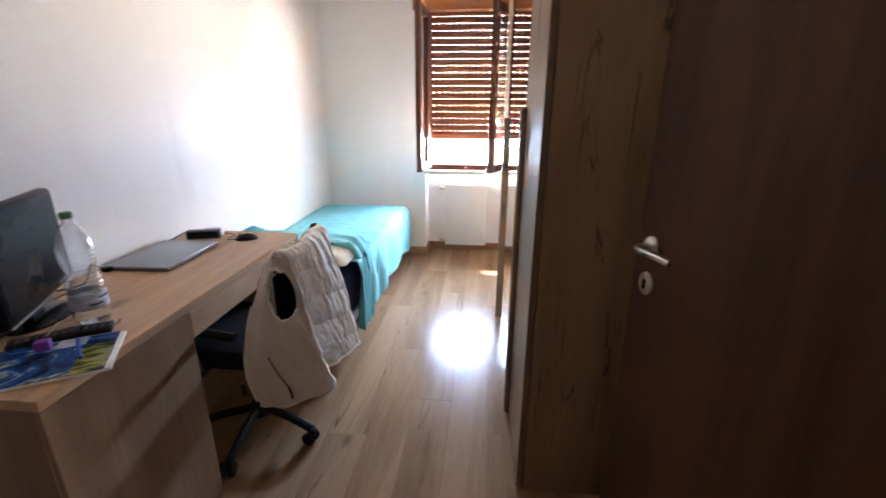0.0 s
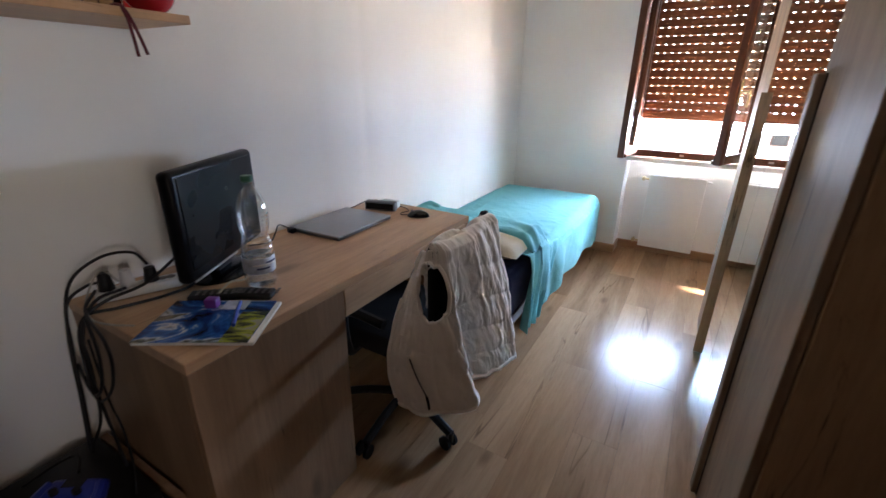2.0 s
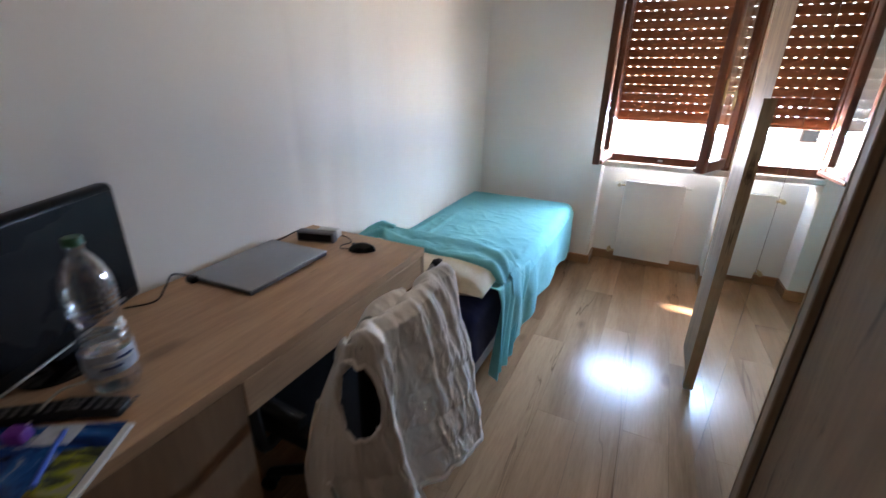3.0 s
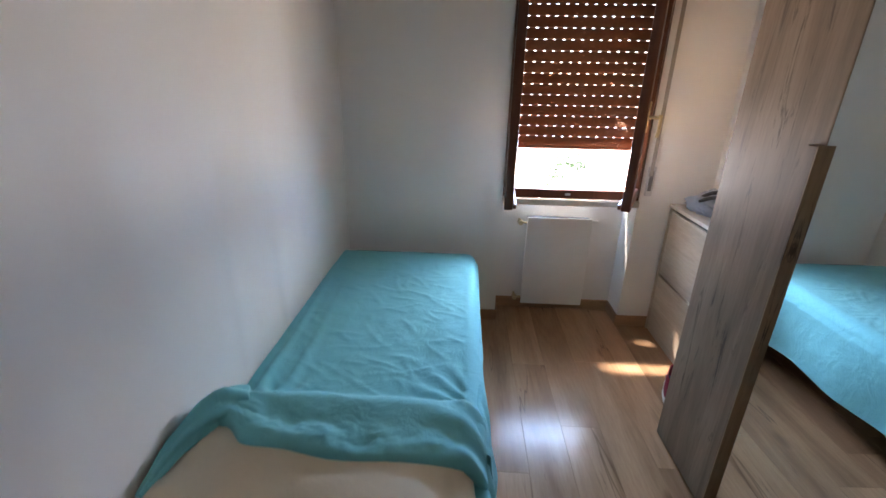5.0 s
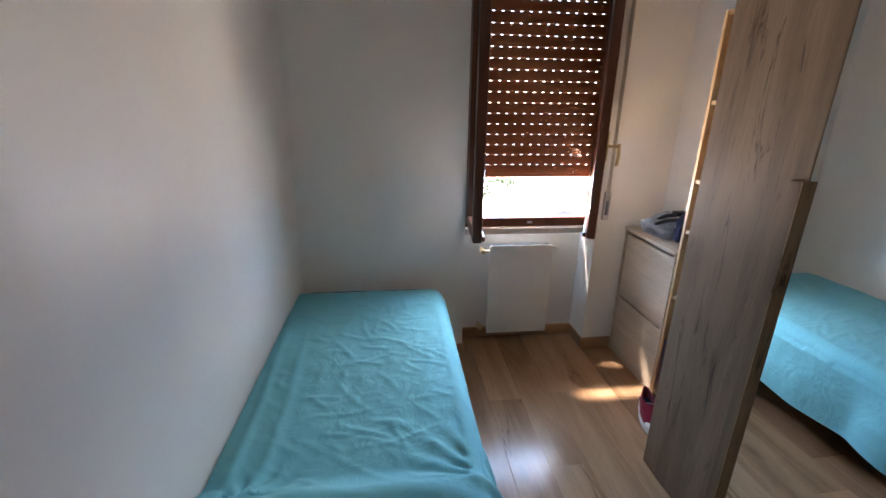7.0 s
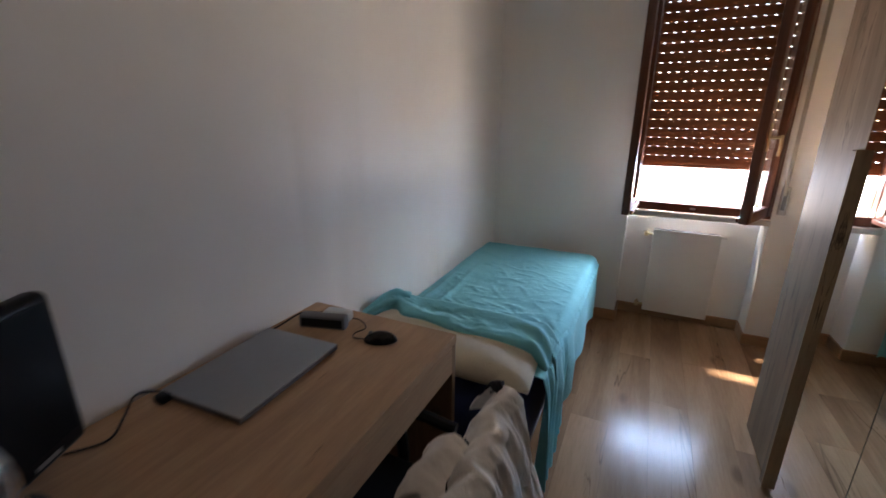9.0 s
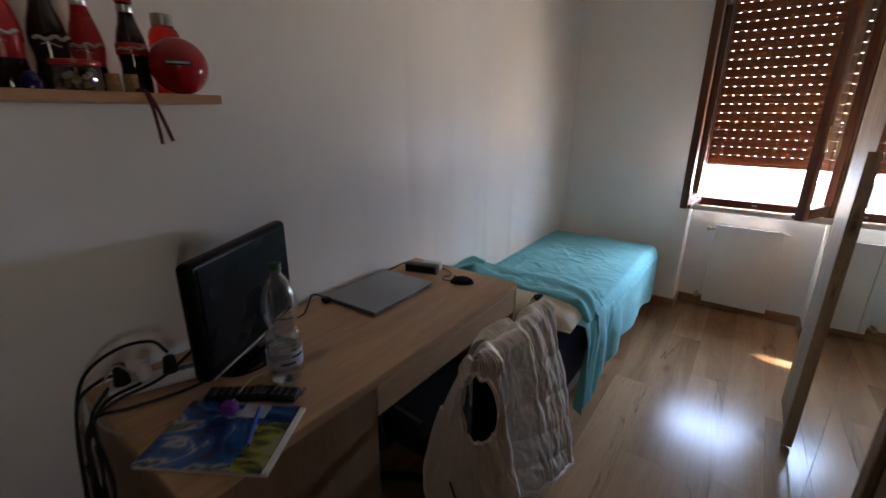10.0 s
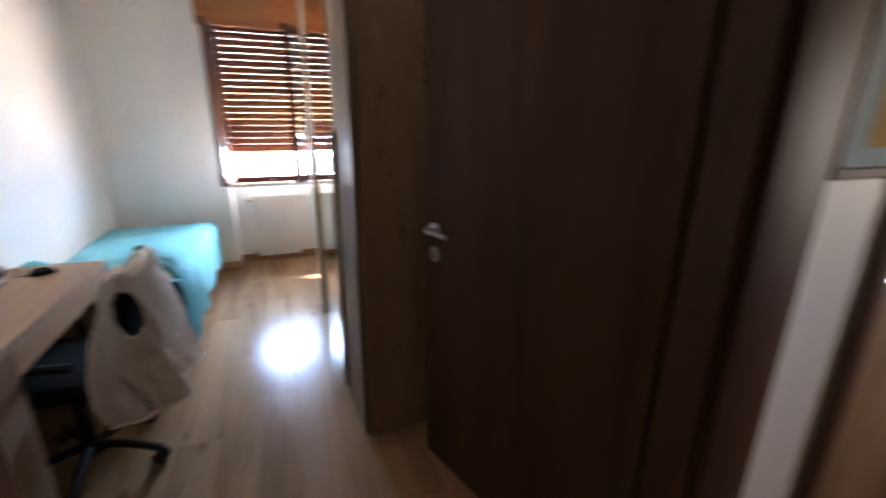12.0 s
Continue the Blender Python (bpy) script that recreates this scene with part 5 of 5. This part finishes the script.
rb = thing("ribbon", (-1.10, 0.725, SZ), "dark red ribbon hanging over the shelf edge", "ribbon")
for k, (dy, dz) in enumerate(((0.004, 0.097), (0.024, 0.092))):
    pts = [(-1.135, 0.702, SZ + 0.004), (-1.105, 0.704 + 0.1 * dy, SZ + 0.003), (-1.090, 0.706 + 0.3 * dy, SZ - 0.02), (-1.088, 0.708 + 0.7 * dy, SZ - 0.06), (-1.090, 0.710 + dy, SZ - dz)]
    bm = tube(pts, 0.0035, 6)
    part("tail", bm, M_RIB, rb)

# ---- shoe cabinet, bookcase and what is on them ----
CXF, CY0, CY1, CZ = 0.502, 3.312, 3.784, 0.806
sc = thing("shoe_cabinet", (0.65, 3.55, 0), "slim pale oak shoe cabinet with two tilting flaps", "cabinet")
M_PALE = wood("pale_oak", (0.56, 0.46, 0.35), (0.45, 0.355, 0.26), "y", 0.5, 0.6, True, 0.05, 0.3, knots=False)
part("top", boxed(CXF - 0.006, XE - 0.002, CY0, CY1, CZ - 0.018, CZ, 0.0015), M_PALE, sc)
for y in (CY0, CY1 - 0.018):
    part("side_panel", boxed(CXF, XE - 0.002, y, y + 0.018, 0, CZ - 0.0185, 0.0015), M_PALE, sc)
part("carcass", boxed(CXF + 0.03, XE - 0.004, CY0 + 0.019, CY1 - 0.019, 0.03, CZ - 0.02), M_EDGE, sc)
for z0, z1 in ((0.042, 0.372), (0.384, CZ - 0.040)):
    part("flap", boxed(CXF + 0.004, CXF + 0.022, CY0 + 0.020, CY1 - 0.020, z0, z1, 0.0015), M_PALE, sc, "tilting oak flap")
part("plinth", boxed(CXF + 0.008, CXF + 0.022, CY0 + 0.019, CY1 - 0.019, 0, 0.038), M_PALE, sc)

bc = thing("bookcase", (0.65, 3.09, 0), "narrow tall pale birch bookcase, half empty", "bookcase")
BYA, BYB, BXF = 2.895, 3.306, 0.502
for y in (BYA, BYB - 0.018):
    part("side_panel", boxed(BXF, XE - 0.002, y, y + 0.018, 0, 1.84, 0.0015), M_PINE, bc)
part("back_panel", boxed(XE - 0.008, XE - 0.003, BYA + 0.019, BYB - 0.019, 0.03, 1.82), M_PINE, bc)
for z in (0.03, 0.575, 0.91, 1.145, 1.48, 1.822):
    part("shelf_board", boxed(BXF + 0.004, XE - 0.009, BYA + 0.0185, BYB - 0.0185, z, z + 0.018, 0.001), M_PINE, bc)
rb2 = random.Random(3)
M_BOOKS = [speckle("book_navy", (0.02, 0.03, 0.07), 0.5), speckle("book_grey", (0.30, 0.31, 0.33), 0.5), speckle("book_black", (0.015, 0.015, 0.017), 0.4), speckle("book_wine", (0.14, 0.02, 0.025), 0.5)]


def book(x0, x1, y0, y1, z0, z1, cover, label, upright=False):
    root = thing("book", ((x0 + x1) / 2, (y0 + y1) / 2, z0), label, "book", "books in the bookcase")
    t = 0.002
    if upright:
        part("cover", box(box(boxed(x0, x1, y0, y0 + t, z0, z1), x0, x1, y1 - t, y1, z0, z1), x0, x0 + t, y0 + t, y1 - t, z0, z1), cover, root)
        part("page_block", boxed(x0 + t + 0.0005, x1 - 0.004, y0 + t, y1 - t, z0 + 0.003, z1 - 0.003), M_PAPER, root)
    else:
        part("cover", box(box(boxed(x0, x1, y0, y1, z0, z0 + t), x0, x1, y0, y1, z1 - t, z1), x0, x0 + t, y0, y1, z0 + t, z1 - t), cover, root)
        part("page_block", boxed(x0 + t + 0.0005, x1 - 0.004, y0 + 0.003, y1 - 0.003, z0 + t, z1 - t), M_PAPER, root)
    return root


z = 1.4985
for k, h in enumerate((0.014, 0.012, 0.018, 0.011)):
    book(BXF + 0.012 + 0.004 * (k % 2), 0.70, 3.05 + 0.01 * k, 3.275 - 0.004 * k, z, z + h, M_BOOKS[k % 3], "thin book lying in a stack in the bookcase")
    z += h + 0.0005
y = 3.284
for k in range(5):
    w = (0.018, 0.022, 0.016, 0.024, 0.02)[k]
    book(BXF + 0.004 - 0.01 * (k % 2), 0.70, y - w, y - 0.0005, 0.0485, 0.0485 + (0.30, 0.31, 0.31, 0.29, 0.30)[k], (M_BOOKS[3], M_BOOKS[2], M_BOOKS[2], M_BOOKS[0], M_BOOKS[2])[k], "tall ring folder standing at the bookcase's foot", True)
    y -= w
single("paper_stack", boxed(BXF + 0.0, 0.72, 3.08, 3.24, 0.5935, 0.612, 0.001), M_PAPER, "stack of white papers on a bookcase shelf", "papers")


def crumple(c, size, seed, mat_, name, label, category, wild=0.35):
    bm = ball(bmesh.new(), (0, 0, 0), 1, (1, 1, 1), 40, 26)
    for v in bm.verts:
        n = noise.fractal(v.co * 1.9 + Vector((seed, 0, 0)), 1.0, 2.0, 4)
        r = 1 + wild * n
        v.co = Vector((v.co.x * size[0] * r, v.co.y * size[1] * r, max(-0.35, v.co.z) * size[2] * r))
    lowest = min(v.co.z for v in bm.verts)
    bm.transform(Matrix.Translation((c[0], c[1], c[2] - lowest + 0.0005)))
    return single(name, bm, mat_, label, category, smooth=80)


M_DENIM = cloth("grey_fleece", (0.34, 0.37, 0.42), 0.2, 500, 0.9, 0.6)
M_NAVYC = cloth("navy_fleece", (0.02, 0.026, 0.06), 0.25, 500, 0.9, 0.6)
crumple((0.640, 3.615, CZ), (0.115, 0.125, 0.074), 1.0, M_DENIM, "folded_sweatshirt", "crumpled grey sweatshirt on the shoe cabinet", "clothing")
crumple((0.672, 3.425, CZ), (0.105, 0.080, 0.118), 5.0, M_NAVYC, "navy_jacket", "crumpled navy jacket on the shoe cabinet", "clothing")
hdp = thing("belt", (0.62, 3.55, CZ + 0.09), "black webbing belt looped over the clothes", "belt")
part("loop", tube([(0.56, 3.60, CZ + 0.085), (0.585, 3.56, CZ + 0.118), (0.64, 3.52, CZ + 0.135), (0.70, 3.50, CZ + 0.150), (0.69, 3.44, CZ + 0.155), (0.62, 3.46, CZ + 0.125), (0.57, 3.53, CZ + 0.10), (0.545, 3.58, CZ + 0.07)], 0.010, 8), M_BLACK, hdp)
part("buckle", boxed(0.60, 0.665, 3.495, 3.545, CZ + 0.128, CZ + 0.152, 0.006, 2), M_BLACK, hdp)

M_SHOE = cloth("wine_canvas", (0.22, 0.012, 0.030), 0.2)
M_RUB = speckle("white_rubber", (0.72, 0.71, 0.69), 0.5, 0.08, 60)


def shoe(x, y, rz, label):
    root = thing("shoe", (x, y, 0), label, "shoe", "shoes by the wardrobe", rz)

    def outline(k, grow=0.0):
        a = 2 * math.pi * k / 28
        w = 0.040 + 0.007 * math.cos(a)
        return Vector(((0.135 + grow) * math.cos(a), (w + grow) * math.sin(a) * (1.0 if math.cos(a) > -0.2 else 0.92), 0))

    def loft(levels):
        bm = bmesh.new()
        rings = []
        for z, sx, sy, dx in levels:
            rings.append([bm.verts.new((p.x * sx + dx, p.y * sy, z + (0.012 * max(0, -p.x / 0.135) if z > 0.05 else 0))) for p in (outline(k) for k in range(28))])
        for a, b in zip(rings, rings[1:]):
            for k in range(28):
                bm.faces.new((a[k], a[(k + 1) % 28], b[(k + 1) % 28], b[k]))
        bm.faces.new(rings[0][::-1])
        bmesh.ops.recalc_face_normals(bm, faces=bm.faces)
        return bm, rings
    bm, rings = loft([(0.0, 1, 1, 0), (0.006, 1.03, 1.05, 0), (0.026, 1.03, 1.05, 0), (0.029, 0.99, 1.0, 0)])
    bm.faces.new(rings[-1])
    part("sole", bm, M_RUB, root, "white rubber sole", local=True)
    bm, rings = loft([(0.028, 0.985, 0.99, 0), (0.045, 0.97, 0.98, -0.002), (0.062, 0.86, 0.90, -0.016), (0.076, 0.66, 0.80, -0.040), (0.088, 0.52, 0.72, -0.058)])
    up = part("upper", bm, M_SHOE, root, "dark red canvas upper", local=True, smooth=60)
    so = up.modifiers.new("thick", "SOLIDIFY")
    so.thickness, so.offset = 0.004, -1
    part("toe_cap", ball(bmesh.new(), (0.098, 0, 0.034), 1, (0.036, 0.036, 0.022), 16, 10), M_RUB, root, local=True)
    part("lining", boxed(-0.11, 0.0, -0.026, 0.026, 0.032, 0.045, 0.004), M_NAVY, root, local=True)
    for i in range(4):
        part("lace", tube([(0.045 - i * 0.016, -0.022, 0.060 + i * 0.006), (0.045 - i * 0.016, 0, 0.069 + i * 0.006), (0.045 - i * 0.016, 0.022, 0.060 + i * 0.006)], 0.0025, 6), M_RUB, root, local=True)
    part("lace_end", tube([(0.0, 0.03, 0.085), (0.02, 0.06, 0.03), (0.05, 0.09, 0.004), (0.09, 0.10, 0.004)], 0.0022, 6), M_SHOE, root, local=True)
    return root


shoe(0.385, 3.130, 250, "dark red canvas shoe with a white sole, lace undone")
shoe(0.485, 3.115, 262, "dark red canvas shoe standing beside its pair")

# ---- in the hall ----
M_OCHRE = cloth("ochre_paint", (0.42, 0.26, 0.06), 0.3, 300)
M_HAZE = cloth("pale_blue_paint", (0.32, 0.42, 0.44), 0.2, 300)
pic = thing("framed_picture", (1.12, -0.012, 1.53), "dark-framed picture in pale blue and ochre on the hall wall", "picture")
PX0, PX1, PZ0, PZ1 = 0.968, 1.285, 1.305, 1.76
part("backing", boxed(PX0 + 0.01, PX1 - 0.01, -0.008, -0.001, PZ0 + 0.01, PZ1 - 0.01), M_EDGE, pic)
for x0, x1, z0, z1 in ((PX0, PX0 + 0.022, PZ0, PZ1), (PX1 - 0.022, PX1, PZ0, PZ1), (PX0 + 0.0225, PX1 - 0.0225, PZ0, PZ0 + 0.022), (PX0 + 0.0225, PX1 - 0.0225, PZ1 - 0.022, PZ1)):
    part("frame_bar", boxed(x0, x1, -0.024, -0.001, z0, z1, 0.003), M_WALNUT, pic, "dark walnut moulding")
part("canvas", boxed(PX0 + 0.0225, PX1 - 0.0225, -0.013, -0.0085, PZ0 + 0.0225, PZ1 - 0.0225), M_HAZE, pic, "pale blue painted ground")
part("painted_shape", boxed(PX0 + 0.10, PX1 - 0.05, -0.0145, -0.0132, PZ0 + 0.06, PZ1 - 0.12, 0.0006), M_OCHRE, pic, "ochre painted shape")

# ---- floor planks ----
PW, PL = 0.173, 1.285
END = {4: 1.50, 5: 1.337, 6: 2.045, 7: 1.60, 8: 2.09, 9: 1.40, 10: 3.29}      # a butt joint in the columns best seen
plank_mesh = {}


def plank(w, l):
    key = (round(w, 3), round(l, 3))
    if key not in plank_mesh:
        plank_mesh[key] = mesh_of("plank", boxed(-w / 2 + 0.0004, w / 2 - 0.0004, -l / 2 + 0.0004, l / 2 - 0.0004, -0.006, 0.0, 0.0003), M_FLOOR, 0)
    return plank_mesh[key]


x = -1.413
col = 0
while x < 2.6:
    y = END.get(col, 1.2 + PL * ((0.37 * col + 0.2) % 1.0))
    while y > -1.6:
        y -= PL
    while y < 4.0:
        y0, y1 = max(y, -1.6), min(y + PL, 4.0)
        x0, x1 = max(x, XW), min(x + PW, 2.6)
        if y1 - y0 > 0.03 and x1 - x0 > 0.02:
            ob = new("plank", plank(x1 - x0, y1 - y0))
            ob.parent = floor
            ob.location = ((x0 + x1) / 2, (y0 + y1) / 2, 0)
        y += PL
    x += PW
    col += 1

# ---- outside ----
M_GROUND = speckle("dry_ground", (0.42, 0.40, 0.36), 0.9, 0.3, 0.6)
M_RENDER = plaster("pale_render", (0.62, 0.58, 0.50), 0.1)
M_TILE = speckle("grey_roof", (0.22, 0.21, 0.21), 0.8, 0.3, 3)
structure("ground", boxed(-200, 200, 4.6, 400, -4.2, -4.0), M_GROUND, "pale sunlit ground outside the window")
shed = thing("outbuilding", (4.6, 17.0, -4.0), "low rendered outbuilding with a grey pitched roof", "building")
part("wall", boxed(3.3, 6.0, 15.0, 19.5, -4.0, -2.5), M_RENDER, shed)
bm = bmesh.new()
rv = [bm.verts.new(p) for p in ((3.0, 14.7, -2.5), (6.3, 14.7, -2.5), (6.3, 19.8, -2.5), (3.0, 19.8, -2.5), (4.65, 14.7, -1.75), (4.65, 19.8, -1.75))]
for f in ((0, 1, 4), (2, 3, 5), (1, 2, 5, 4), (3, 0, 4, 5), (3, 2, 1, 0)):
    bm.faces.new([rv[i] for i in f])
part("roof", bm, M_TILE, shed, smooth=0)
house = thing("house", (-10, 40, -4), "pale rendered house across the street", "building")
part("wall", boxed(-16, -3, 36, 46, -4.0, 0.4), M_RENDER, house)
part("roof", boxed(-16.5, -2.5, 35.5, 46.5, 0.4, 0.7), M_TILE, house)
for x in (-13.5, -9.5, -5.5):
    w = part("window", boxed(x - 0.5, x + 0.5, 35.9, 35.99, -2.2, -0.7), M_WALNUT, house)
    part("pane", boxed(x - 0.42, x + 0.42, 35.85, 35.895, -2.12, -0.78), M_GLOSS, w)
M_LEAF = speckle("shrub_leaf", (0.06, 0.12, 0.03), 0.6, 0.5, 6)


def shrub(x, y, r, seed):
    """A shrub of many small leaves on a few stems."""
    rg = random.Random(seed)
    root = thing("shrub", (x, y, -4.0), "green leafy shrub outside in the sun", "shrub", "shrubs outside")
    bm = bmesh.new()
    for k in range(5):
        a = rg.random() * 6.28
        cyl(bm, (x, y, -4.0), (x + 0.5 * r * math.cos(a), y + 0.5 * r * math.sin(a), -4.0 + r), 0.04, 0.012, 6)
    part("stem", bm, M_WALNUT, root)
    bm = bmesh.new()
    for k in range(900):
        d = Vector((rg.gauss(0, 1), rg.gauss(0, 1), rg.gauss(0, 1))).normalized() * r * (0.55 + 0.5 * rg.random())
        c = Vector((x, y, -4.0 + r * 1.05)) + Vector((d.x, d.y, d.z * 0.95))
        m = Euler((rg.random() * 6, rg.random() * 6, rg.random() * 6)).to_matrix()
        q = [bm.verts.new(c + m @ Vector(p)) for p in ((-0.09, 0, 0), (0, -0.04, 0.01), (0.09, 0, 0), (0, 0.04, 0.01))]
        bm.faces.new(q)
    part("foliage", bm, M_LEAF, root, smooth=0)


shrub(7.4, 17.6, 1.1, 2)
shrub(8.8, 19.0, 1.3, 5)
shrub(4.4, 22.5, 1.2, 8)
